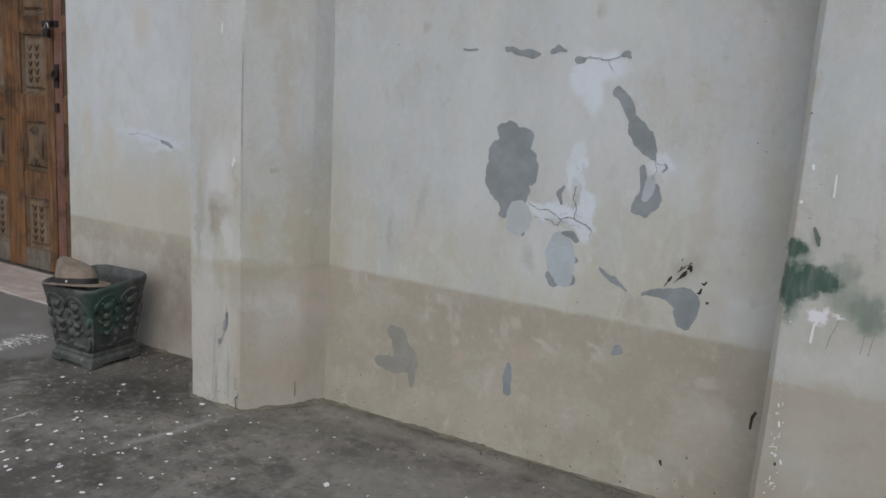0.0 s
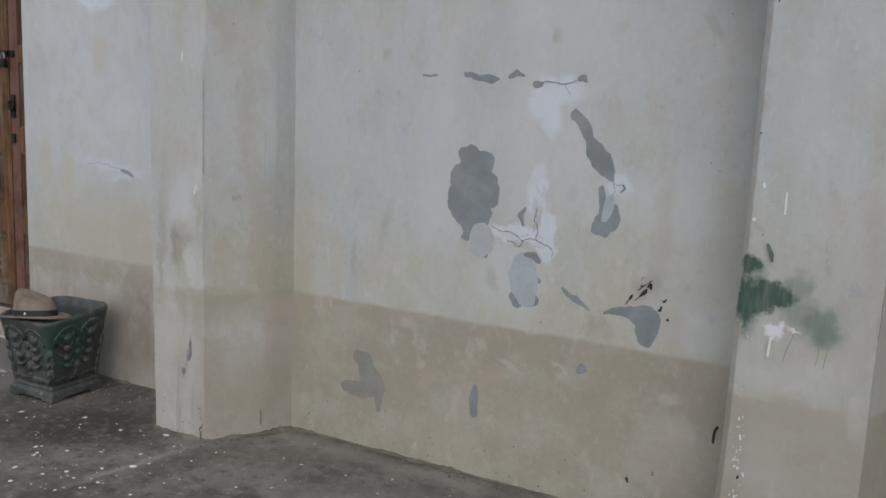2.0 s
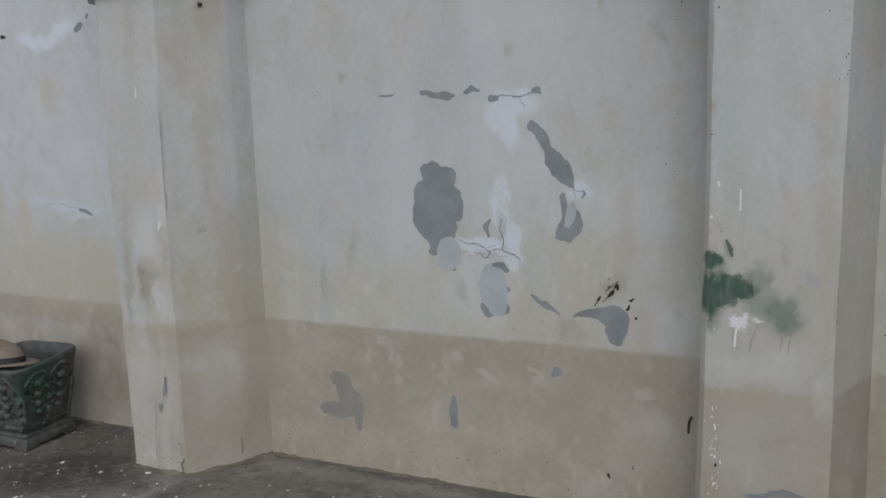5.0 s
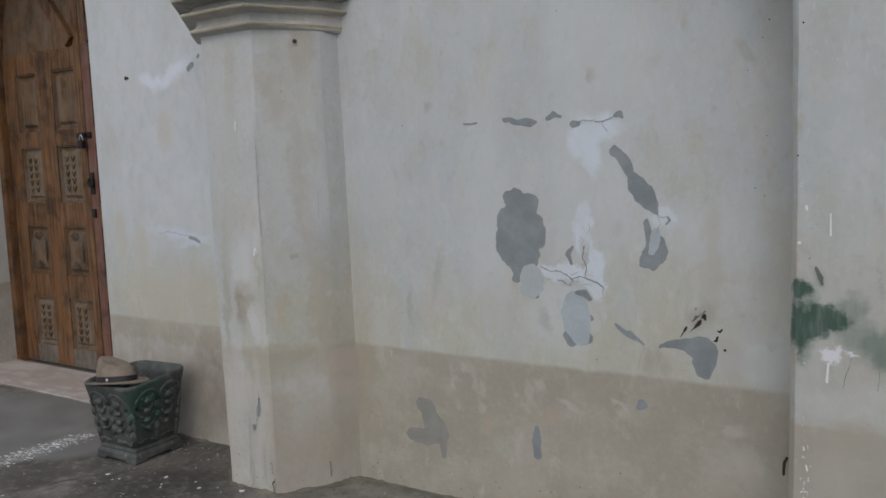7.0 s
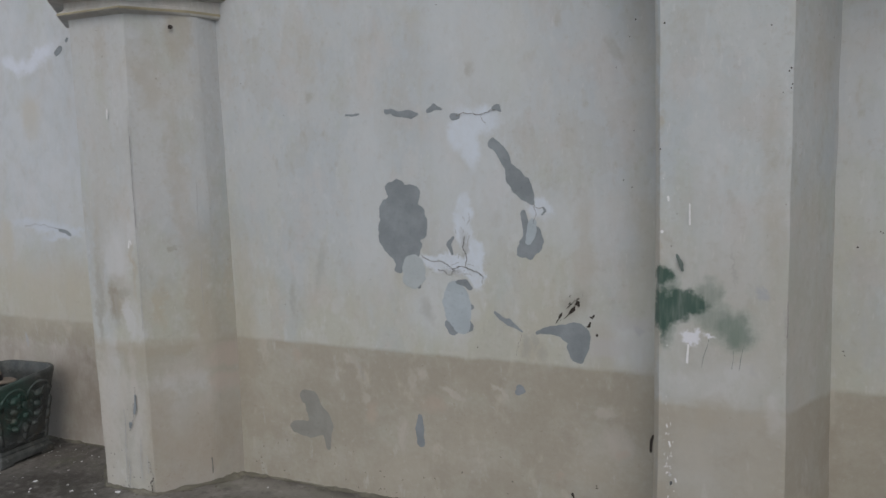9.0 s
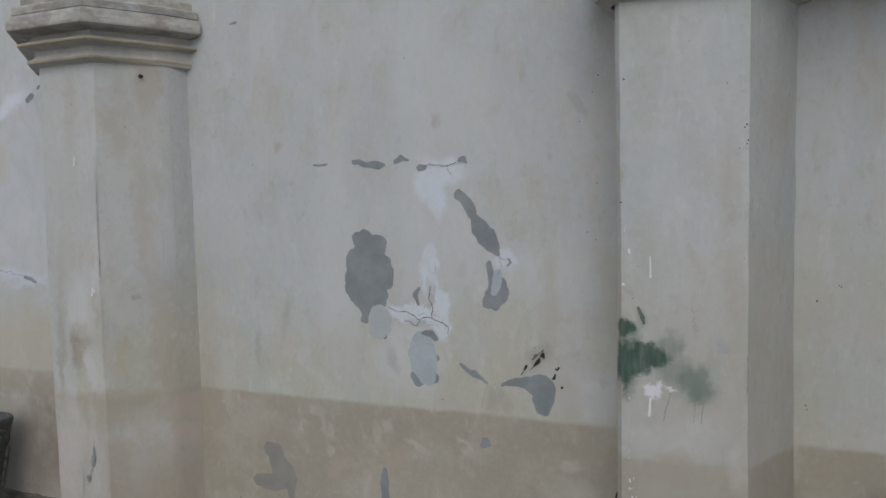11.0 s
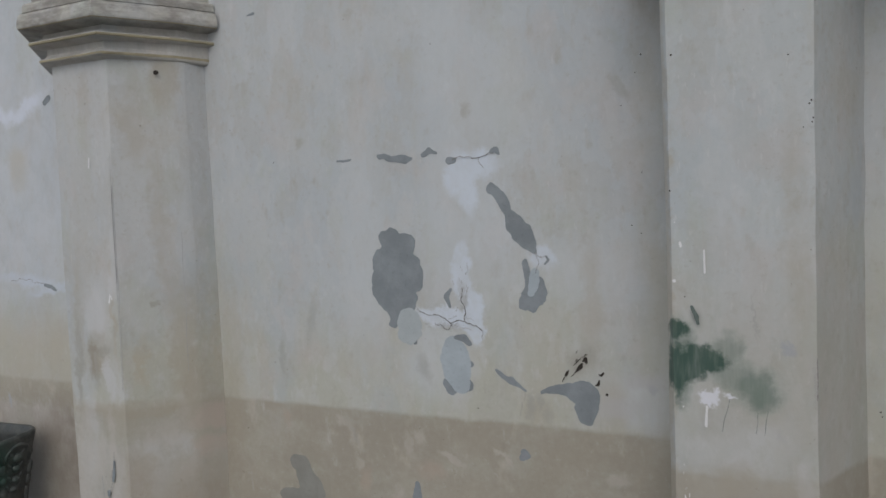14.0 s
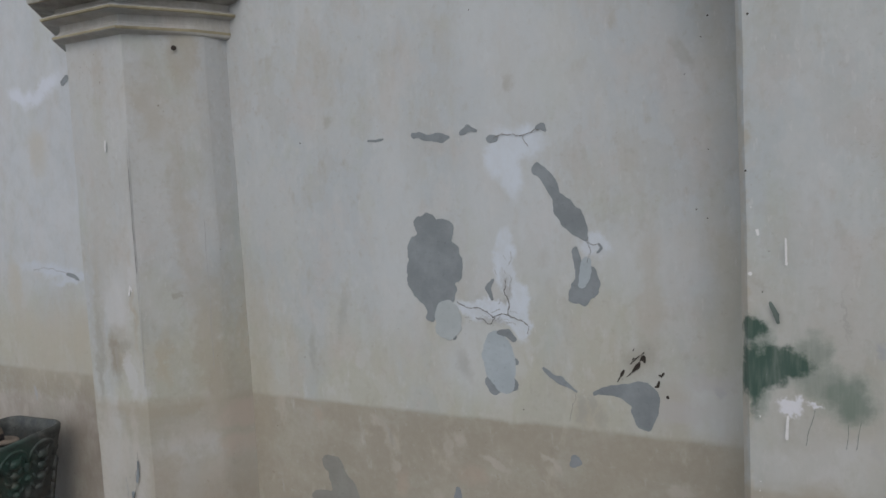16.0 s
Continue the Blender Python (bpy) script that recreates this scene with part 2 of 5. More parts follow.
def floor_cement():
    n = Nodes("stained_cement_floor")
    p = n.world_place
    wide, mid, fine = n.noise(p, 0.9, 4), n.noise(p, 4.5, 7, 0.65), n.noise(p, 60, 5, 0.65)
    col = n.mix((0.080, 0.072, 0.064), (0.205, 0.190, 0.172), n.step(n.math("ADD", n.math("MULTIPLY", wide, 0.6), n.math("MULTIPLY", mid, 0.5)), 0.42, 0.68))
    # smoother screed towards the door
    flat = n.mapped(p, (-2.35, -0.35, 0), (0, 0, radians(4)), (1.05, 0.52, 1000))
    screed = n.step(n.math("ADD", n.vmath("LENGTH", flat), n.math("MULTIPLY", n.math("SUBTRACT", mid, 0.5), 0.3)), 0.85, 1.0, 1.0, 0.0)
    col = n.mix(col, (0.30, 0.29, 0.27), n.math("MULTIPLY", n.step(n.noise(n.mapped(p, (2, 5, 0), scale=(1, 1.6, 1)), 7, 7, 0.7), 0.60, 0.76), 0.55))
    col = n.mix(col, (0.045, 0.040, 0.036), n.math("MULTIPLY", n.step(n.noise(n.mapped(p, (9, 1, 0)), 2.6, 6, 0.65), 0.50, 0.66), 0.75))
    col = n.mix(col, (0.105, 0.110, 0.070), n.math("MULTIPLY", n.step(n.noise(n.mapped(p, (4, 4, 0)), 3.4, 6, 0.66), 0.54, 0.68), 0.5))
    col = n.mix(col, (0.27, 0.265, 0.245), n.math("MULTIPLY", n.step(fine, 0.55, 0.75), 0.4))
    crumb = n.noise(n.mapped(p, (3, 7, 0)), 24, 6, 0.7)
    col = n.mix(col, (0.060, 0.056, 0.050), n.math("MULTIPLY", n.step(crumb, 0.52, 0.66), 0.75))
    col = n.mix(col, (0.33, 0.325, 0.31), n.math("MULTIPLY", n.step(crumb, 0.45, 0.31), 0.55))
    blotch = n.noise(n.mapped(p, (8, 2, 0)), 11, 6, 0.7)
    col = n.mix(col, (0.055, 0.050, 0.044), n.math("MULTIPLY", n.step(blotch, 0.53, 0.68), 0.5))
    col = n.mix(col, (0.26, 0.25, 0.235), n.math("MULTIPLY", n.step(blotch, 0.46, 0.32), 0.4))
    col = n.mix(col, n.mix((0.165, 0.160, 0.155), (0.21, 0.205, 0.20), n.step(mid, 0.35, 0.65)), n.math("MULTIPLY", screed, 0.88))
    # dusty scuffs and a darker patch by the planter
    wobble = n.vmath("ADD", p, n.vmath("MULTIPLY", n.vmath("SUBTRACT", n.noise(p, 9, 5, 0.65, "Color"), (0.5, 0.5, 0.5)), (0.12, 0.12, 0)))
    for x, y, rx, ry, turn, strength, colour in ((-0.25, -0.64, 0.32, 0.022, 78, 0.5, (0.34, 0.33, 0.32)), (-0.845, -0.92, 0.10, 0.010, 84, 0.8, (0.48, 0.47, 0.46)), (-1.20, -0.68, 0.22, 0.006, 60, 0.75, (0.035, 0.03, 0.028)), (0.75, -0.45, 0.5, 0.25, 15, 0.4, (0.24, 0.23, 0.215)), (0.5, -0.10, 0.9, 0.06, 0, 0.35, (0.30, 0.29, 0.25)), (-0.72, -0.50, 0.38, 0.28, 30, 0.95, (0.046, 0.040, 0.034)), (-0.45, -0.46, 0.30, 0.07, -10, 0.6, (0.045, 0.043, 0.034)), (0.15, -0.30, 0.35, 0.10, 25, 0.5, (0.095, 0.096, 0.065)), (-1.72, -0.50, 0.09, 0.34, 4, 0.45, (0.42, 0.41, 0.41))):
        d = n.vmath("LENGTH", n.mapped(wobble, (x, y, 0), (0, 0, radians(turn)), (rx, ry, 1000)))
        col = n.mix(col, colour, n.math("MULTIPLY", n.step(d, 0.4, 1.2, strength, 0.0), n.step(crumb, 0.35, 0.6, 0.4, 1.0)))
    return n.finish(col, n.step(mid, 0.3, 0.7, 0.55, 0.85), n.bump(n.math("ADD", mid, n.math("MULTIPLY", fine, 0.3)), 0.008, 0.6))


def plain(name, colour, rough=0.7, metal=0.0, spread=0.3, scale=25, depth=0.0015):
    n = Nodes(name)
    a, b = n.noise(n.own_place, scale, 5, 0.6), n.noise(n.own_place, scale * 0.25, 4, 0.6)
    col = n.mix([c * (1 - spread) for c in colour], [min(1, c * (1 + spread)) for c in colour], n.step(n.math("ADD", n.math("MULTIPLY", a, 0.5), n.math("MULTIPLY", b, 0.5)), 0.35, 0.65))
    return n.finish(col, rough, n.bump(a, depth, 0.5), metal)


def glazed_green():
    n = Nodes("worn_green_glaze")
    p = n.own_place
    a, b, c = n.noise(p, 4.0, 5, 0.6), n.noise(p, 17, 6, 0.65), n.noise(p, 70, 4, 0.6)
    col = n.mix((0.040, 0.043, 0.044), (0.104, 0.107, 0.104), n.step(b, 0.38, 0.66))
    near = n.math("ADD", n.vmath("LENGTH", n.mapped(p, (0.17, -0.07, 0.28), (0, 0, 0), (0.08, 0.12, 0.13))), n.math("MULTIPLY", n.math("SUBTRACT", a, 0.5), 1.6))
    col = n.mix(col, (0.022, 0.078, 0.058), n.math("MULTIPLY", n.step(near, 0.6, 1.35, 0.95, 0.06), n.step(b, 0.30, 0.6, 0.25, 0.85)))
    col = n.mix(col, (0.25, 0.26, 0.24), n.math("MULTIPLY", n.step(n.noise(n.mapped(p, (3, 3, 3)), 30, 4, 0.6), 0.60, 0.72), 0.5))
    col = n.mix(col, (0.085, 0.075, 0.062), n.math("MULTIPLY", n.step(n.noise(n.mapped(p, (7, 1, 4)), 9, 5, 0.65), 0.52, 0.66), 0.6))
    col = n.mix(col, (0.030, 0.030, 0.028), n.math("MULTIPLY", n.step(c, 0.55, 0.7), 0.5))
    return n.finish(col, n.step(b, 0.35, 0.65, 0.38, 0.7), n.bump(n.math("ADD", b, n.math("MULTIPLY", c, 0.4)), 0.004, 0.6))


def felt():
    n = Nodes("beige_hat_felt")
    a, b = n.noise(n.own_place, 220, 4, 0.6), n.noise(n.own_place, 14, 4, 0.6)
    col = n.mix((0.175, 0.140, 0.112), (0.245, 0.203, 0.165), n.step(b, 0.35, 0.65))
    return n.finish(col, 0.95, n.bump(a, 0.0012, 0.5))


def marbled_tile():
    n = Nodes("pinkish_marbled_tile")
    p = n.vmath("ADD", n.own_place, n.vmath("MULTIPLY", n.object_random, (4, 6, 0)))
    a = n.noise(p, 5, 6, 0.65)
    vein = n.step(n.math("ABSOLUTE", n.math("SUBTRACT", n.noise(n.mapped(p, (2, 2, 2), scale=(1.6, 0.8, 1)), 3, 4, 0.55), 0.5)), 0.0, 0.09, 1.0, 0.0)
    col = n.mix((0.43, 0.395, 0.37), (0.55, 0.52, 0.495), n.step(a, 0.35, 0.65))
    col = n.mix(col, (0.36, 0.27, 0.24), n.math("MULTIPLY", vein, 0.6))
    return n.finish(col, 0.45, n.bump(a, 0.001, 0.3))


UPPER, UPPER_LOW = (0.485, 0.514, 0.534), (0.460, 0.464, 0.405)
DADO, DADO_PALE = (0.334, 0.304, 0.250), (0.388, 0.357, 0.298)
FILLER = (0.61, 0.665, 0.745)
wall_marks = (
    # pale washed halo round the filled cracks
    ((0.555, 0.585, 0.61), 0.55, 0.4, ((1.10, 1.30, 0.16, 0.34, 0, 0.5), (1.15, 1.72, 0.22, 0.22, 0, 0.7), (0.99, 0.82, 0.14, 0.15, 0, 0.4), (1.48, 1.14, 0.22, 0.10, 12, 0.6), (1.66, 0.72, 0.16, 0.08, 0, 0.5), (1.05, 1.85, 0.10, 0.35, 0, 0.6), (0.70, 1.20, 0.10, 0.40, 0, 0.7))),
    # white filler
    (FILLER, 0.95, 0.45, ((1.095, 1.47, 0.055, 0.085, 0, 0.35), (1.16, 1.505, 0.090, 0.052, 0, 0.35), (1.12, 1.40, 0.035, 0.06, 0, 0.5), (1.088, 1.13, 0.040, 0.105, 0, 0.25), (1.130, 0.980, 0.042, 0.10, -6, 0.22), (1.03, 0.975, 0.13, 0.036, 10, 0.22), (1.39, 1.19, 0.045, 0.03, 25, 0.5))),
    # broad paler bluish tint and strokes on the side by the door
    ((0.60, 0.63, 0.68), 0.62, 0.65, ((-1.2, 1.45, 0.5, 0.45, 0, 0.7), (-1.45, 2.0, 0.4, 0.5, 0, 0.7), (-0.95, 1.9, 0.3, 0.35, 0, 0.7))),
    ((0.66, 0.70, 0.79), 0.95, 0.2, ((-1.30, 1.870, 0.08, 0.034, 22, 0.6), (-1.12, 1.895, 0.12, 0.034, -22, 0.6), (-1.22, 1.86, 0.08, 0.03, 0, 0.6))),
    ((0.58, 0.635, 0.73), 0.72, 0.35, ((-1.16, 1.085, 0.20, 0.026, 6, 0.6), (-1.02, 1.05, 0.13, 0.018, -8, 0.6))),
    ((0.50, 0.465, 0.39), 0.55, 0.3, ((-1.45, 1.0, 0.05, 0.12, 0, 0.5), (-1.62, 1.05, 0.04, 0.14, 0, 0.5), (-1.15, 0.75, 0.45, 0.16, 0, 0.7), (-1.2, 1.62, 0.06, 0.10, 0, 0.6))),
    ((0.40, 0.42, 0.46), 0.80, 0.2, ((-1.36, 0.50, 0.012, 0.035, -20, 0.4), (1.735, 0.77, 0.014, 0.018, 0, 0.6))),
    # corner shade beside the right pilaster, put into the colour as a brown strip
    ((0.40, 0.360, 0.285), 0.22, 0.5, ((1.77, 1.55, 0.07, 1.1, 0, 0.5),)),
    # brown water stains beside the pilaster
    ((0.40, 0.360, 0.285), 0.45, 0.4, ((0.05, 0.75, 0.05, 0.3, 0, 0.6), (1.60, 0.70, 0.05, 0.10, 0, 0.6), (1.36, 0.66, 0.05, 0.04, 0, 0.6), (1.55, 1.05, 0.03, 0.2, 0, 0.7))),
    ((0.34, 0.32, 0.285), 0.50, 0.5, ((0.42, 1.62, 0.02, 0.02, 0, 0.6), (1.13, 1.69, 0.014, 0.02, 0, 0.6), (1.66, 1.72, 0.02, 0.05, -35, 0.5), (1.085, 1.06, 0.014, 0.05, 0, 0.5), (1.03, 0.945, 0.05, 0.012, 10, 0.5), (1.52, 0.85, 0.03, 0.05, 30, 0.6))),
    # chipped pale streaks and bruises on the dado
    ((0.47, 0.44, 0.40), 0.75, 0.6, ((0.60, 0.53, 0.016, 0.055, -15, 0.5), (0.56, 0.565, 0.03, 0.018, 30, 0.5), (0.86, 0.50, 0.02, 0.05, -20, 0.5), (0.90, 0.54, 0.025, 0.03, 0, 0.5), (0.63, 0.41, 0.02, 0.03, 0, 0.5), (1.22, 0.50, 0.035, 0.012, 35, 0.5), (1.03, 0.47, 0.05, 0.012, 20, 0.5), (1.66, 0.36, 0.05, 0.05, 0, 0.5), (1.62, 0.46, 0.04, 0.02, 0, 0.5), (0.80, 0.28, 0.02, 0.06, 0, 0.6))),
    ((0.44, 0.36, 0.30), 0.50, 0.5, ((0.94, 0.42, 0.05, 0.03, 0, 0.6), (0.66, 0.34, 0.02, 0.05, 0, 0.6), (1.68, 0.32, 0.018, 0.02, 0, 0.5), (0.30, 0.565, 0.015, 0.03, 0, 0.6), (1.45, 0.20, 0.02, 0.015, 0, 0.6))),
    ((0.33, 0.325, 0.315), 0.45, 0.6, ((1.33, 0.68, 0.012, 0.05, 8, 0.6), (1.36, 0.70, 0.010, 0.035, 0, 0.6), (1.39, 0.655, 0.016, 0.03, 0, 0.6), (0.93, 0.80, 0.02, 0.05, -20, 0.6), (0.44, 0.93, 0.02, 0.08, 15, 0.6), (0.30, 0.80, 0.015, 0.06, 0, 0.6), (0.62, 0.52, 0.05, 0.012, 60, 0.6))),
    # darker brown high beside the right pilaster and just under the ledge
    ((0.24, 0.205, 0.165), 0.45, 0.4, ((1.735, 2.06, 0.05, 0.09, 0, 0.6), (2.60, 2.02, 0.45, 0.055, 0, 0.7))),
    ((0.48, 0.475, 0.48), 0.6, 0.4, ((1.715, 0.79, 0.07, 0.03, 0, 0.5), (1.62, 0.70, 0.10, 0.03, 0, 0.5))),
    # brown smudge and the planter's contact shade, both painted on the wall behind it
    ((0.25, 0.215, 0.18), 0.75, 0.5, ((-0.98, 0.26, 0.15, 0.22, 0, 0.6), (-0.93, 0.42, 0.06, 0.03, 20, 0.6))),
    # sooty blot low in the next bay
    ((0.17, 0.15, 0.13), 0.55, 0.4, ((2.60, 0.44, 0.09, 0.06, 0, 0.6),)),
)
pilaster_marks = (
    ((0.405, 0.385, 0.34), 0.60, 0.5, ((2.08, 0.66, 0.24, 0.46, 0, 0.6), (1.95, 0.66, 0.10, 0.10, 0, 0.6))),
    ((0.50, 0.505, 0.50), 0.28, 0.6, ((-0.36, 0.30, 0.12, 0.28, 0, 0.6), (-0.28, 0.72, 0.030, 0.11, 0, 0.3), (1.95, 0.42, 0.08, 0.10, 0, 0.5), (-0.42, 1.5, 0.06, 0.4, 0, 0.6))),
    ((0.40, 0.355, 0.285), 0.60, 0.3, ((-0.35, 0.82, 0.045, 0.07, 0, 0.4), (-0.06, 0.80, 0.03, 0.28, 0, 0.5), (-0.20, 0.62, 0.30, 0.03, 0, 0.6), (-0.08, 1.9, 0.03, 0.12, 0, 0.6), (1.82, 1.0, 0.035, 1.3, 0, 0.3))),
    ((0.44, 0.375, 0.275), 0.45, 0.5, ((-0.010, 0.86, 0.012, 0.16, 0, 0.5), (-0.16, 0.80, 0.012, 0.10, 0, 0.6), (-0.235, 0.95, 0.010, 0.22, 0, 0.6))),
    # old trowelled streaks down the shafts
    ((0.41, 0.375, 0.315), 0.45, 0.8, ((-0.43, 0.95, 0.03, 0.30, 2, 0.5), (-0.10, 1.30, 0.025, 0.35, -2, 0.5), (-0.34, 1.78, 0.03, 0.16, 3, 0.5), (-0.15, 1.72, 0.03, 0.14, 0, 0.5), (-0.03, 0.45, 0.03, 0.30, 0, 0.5), (2.17, 1.25, 0.03, 0.30, 0, 0.6), (1.98, 0.50, 0.06, 0.10, 0, 0.6))),
    ((0.54, 0.55, 0.56), 0.45, 0.8, ((-0.24, 1.74, 0.04, 0.15, 0, 0.4), (-0.16, 1.02, 0.035, 0.09, 0, 0.4), (-0.39, 0.62, 0.03, 0.20, 0, 0.5), (-0.42, 0.40, 0.04, 0.14, 0, 0.5), (-0.13, 0.33, 0.03, 0.10, 0, 0.5), (2.00, 1.40, 0.05, 0.25, 0, 0.6))),
    ((0.36, 0.37, 0.41), 0.75, 0.3, ((2.138, 0.975, 0.026, 0.012, 42, 0.5), (2.15, 0.985, 0.014, 0.006, 42, 0.5))),
    ((0.37, 0.36, 0.35), 0.60, 0.4, ((2.132, 0.725, 0.010, 0.018, -20, 0.6), (2.07, 1.04, 0.003, 0.06, 4, 0.6), (2.215, 0.86, 0.006, 0.07, 0, 0.6))),
    ((0.55, 0.56, 0.57), 0.60, 0.95, ((-0.232, 0.745, 0.026, 0.085, -8, 0.25), (-0.30, 1.00, 0.045, 0.11, 0, 0.3), (2.05, 0.70, 0.10, 0.05, -15, 0.6), (1.93, 0.68, 0.05, 0.03, 10, 0.6), (2.19, 0.62, 0.025, 0.06, 0, 0.5), (-0.12, 0.46, 0.06, 0.05, 25, 0.6))),
    ((0.385, 0.35, 0.29), 0.60, 0.6, ((-0.33, 0.84, 0.045, 0.10, 0, 0.5), (2.05, 0.60, 0.16, 0.04, 0, 0.6), (-0.25, 0.57, 0.09, 0.06, 0, 0.6))),
    # dark bruise beside a pale scraped strip, chalky scrapes above the ragged foot
    ((0.335, 0.318, 0.285), 0.58, 0.35, ((-0.355, 0.80, 0.034, 0.085, 0, 0.35), (-0.315, 0.853, 0.055, 0.020, 0, 0.4), (-0.44, 0.80, 0.018, 0.16, 0, 0.5))),
    ((0.57, 0.575, 0.585), 0.75, 0.35, ((-0.278, 0.745, 0.026, 0.085, -8, 0.3), (-0.34, 1.00, 0.06, 0.085, 0, 0.35), (-0.24, 1.10, 0.025, 0.05, 0, 0.5))),
    ((0.50, 0.475, 0.445), 0.62, 0.8, ((-0.43, 0.50, 0.045, 0.12, 0, 0.35), (-0.36, 0.42, 0.03, 0.10, 10, 0.4), (-0.44, 0.28, 0.05, 0.14, 0, 0.4), (-0.28, 0.48, 0.02, 0.13, 0, 0.4), (-0.12, 0.52, 0.06, 0.05, 30, 0.5), (-0.07, 0.36, 0.03, 0.05, 0, 0.5))),
    ((0.505, 0.43, 0.385), 0.60, 0.4, ((-0.012, 0.55, 0.05, 0.05, 0, 0.4), (-0.012, 0.43, 0.05, 0.04, 0, 0.4))),
    ((0.37, 0.318, 0.258), 0.60, 0.5, ((-0.10, 0.14, 0.13, 0.20, 0, 0.6), (-0.18, 0.30, 0.04, 0.14, 0, 0.5))),
    ((0.30, 0.27, 0.22), 0.60, 0.5, ((-0.352, 0.865, 0.030, 0.020, 0, 0.5), (-0.36, 0.80, 0.012, 0.05, 0, 0.5), (-0.12, 1.02, 0.010, 0.012, 0, 0.5))),
    # green paint wiped on with a brush
    ((0.215, 0.255, 0.225), 0.78, -0.4, ((2.03, 0.885, 0.085, 0.042, 22, 0.6), (2.07, 0.86, 0.055, 0.05, 10, 0.6), (1.885, 0.97, 0.03, 0.06, 0, 0.6), (1.875, 0.85, 0.03, 0.05, 0, 0.6), (2.00, 0.955, 0.03, 0.04, 0, 0.6))),
    ((0.125, 0.18, 0.15), 0.50, -0.45, ((2.085, 0.855, 0.026, 0.042, 10, 0.6), (2.05, 0.87, 0.02, 0.03, 0, 0.7))),
    ((0.034, 0.080, 0.062), 0.92, -0.40, ((1.905, 0.915, 0.058, 0.052, -4, 0.22), (1.960, 0.927, 0.044, 0.036, 0, 0.25), (1.862, 0.895, 0.022, 0.085, 0, 0.3), (1.872, 1.010, 0.026, 0.028, 0, 0.35))),
    ((0.72, 0.73, 0.79), 0.92, 0.2, ((1.955, 0.825, 0.022, 0.014, 0, 0.3), (1.972, 0.838, 0.012, 0.012, 0, 0.4), (2.01, 0.835, 0.014, 0.005, 0, 0.4))),
)
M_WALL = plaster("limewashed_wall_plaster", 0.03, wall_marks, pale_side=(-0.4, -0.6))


def marks_between(marks, lo, hi):
    """The marks of one pilaster."""
    chosen = [(c, f, g, [b for b in blots if lo < b[0] < hi]) for c, f, g, blots in marks]
    return [m for m in chosen if m[3]]


M_PILASTER_WORN = plaster("chalky_limewashed_pilaster", 0.05, marks_between(pilaster_marks, -1, 1), 3.7, pale_side=(0.9, 0.1), upper=(0.492, 0.505, 0.512), worn=0.45)
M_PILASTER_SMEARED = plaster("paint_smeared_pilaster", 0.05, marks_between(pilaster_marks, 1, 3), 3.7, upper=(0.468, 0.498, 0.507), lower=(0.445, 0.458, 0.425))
M_CAPITAL = plaster("weathered_capital_plaster", 0.1, (), 8.1, 0.22, None, (0.52, 0.505, 0.475))
M_LIP = cement_patch("mossy_ochre_plaster_edge", (0.27, 0.24, 0.165), 0.5)
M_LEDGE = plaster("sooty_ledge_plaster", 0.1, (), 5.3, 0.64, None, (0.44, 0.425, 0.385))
M_CEMENT = cement_patch("bare_grey_cement", (0.212, 0.236, 0.256), 0.30)
M_CEMENT_OLIVE = cement_patch("olive_grey_cement", (0.238, 0.238, 0.220), 0.2)
M_PALE_THIN = cement_patch("thin_pale_cement_wash", (0.405, 0.445, 0.465), 0.12)
M_PALE = cement_patch("pale_bluish_cement", (0.375, 0.425, 0.465), 0.16)
M_BLACK = cement_patch("black_tar_smear", (0.035, 0.028, 0.024), 0.3)
M_CRACK = cement_patch("dark_crack", (0.17, 0.165, 0.16), 0.3)
M_CRAZE = cement_patch("hairline_grey", (0.34, 0.345, 0.35), 0.3)
M_WHITE = cement_patch("white_paint_drip", (0.74, 0.74, 0.75), 0.05)
M_GREENISH = cement_patch("dark_green_grey_scrape", (0.12, 0.15, 0.14), 0.3)
M_FLOOR = floor_cement()
M_WOOD = wood("varnished_brown_wood", (0.055, 0.025, 0.011), (0.225, 0.105, 0.038), 0.12)
M_WOOD_PANEL = wood("dark_panel_wood", (0.090, 0.053, 0.028), (0.185, 0.110, 0.058), 0.3)
M_WOOD_GREY = wood("weathered_grey_wood", (0.095, 0.078, 0.062), (0.165, 0.140, 0.115), 0.6)
M_WOOD_WORN = wood("bleached_panel_wood", (0.100, 0.064, 0.036), (0.215, 0.145, 0.085), 0.5)
M_WOOD_CARVED = wood("dark_carved_wood", (0.040, 0.024, 0.014), (0.095, 0.058, 0.032), 0.2)
M_WOOD_RED = wood("reddish_stained_wood", (0.13, 0.055, 0.040), (0.20, 0.090, 0.065), 0.2)
M_IRON = plain("blackened_iron", (0.045, 0.042, 0.040), 0.5, 0.8)
M_STEEL = plain("worn_padlock_steel", (0.42, 0.42, 0.42), 0.35, 0.9)
M_POT = glazed_green()
M_SOIL = plain("dry_dark_soil", (0.060, 0.045, 0.034), 0.95, 0, 0.5, 60, 0.01)
M_FELT = felt()
M_BAND = plain("dark_hat_ribbon", (0.020, 0.015, 0.018), 0.6, 0, 0.3, 90)
M_BADGE = plain("cream_metal_button", (0.70, 0.68, 0.62), 0.3, 0.3, 0.1)
M_TILE = marbled_tile()
M_DIRT = cement_patch("olive_mortar_dirt", (0.115, 0.108, 0.086), 0.7)
M_GROUT = plain("grey_grout", (0.22, 0.21, 0.20), 0.9)


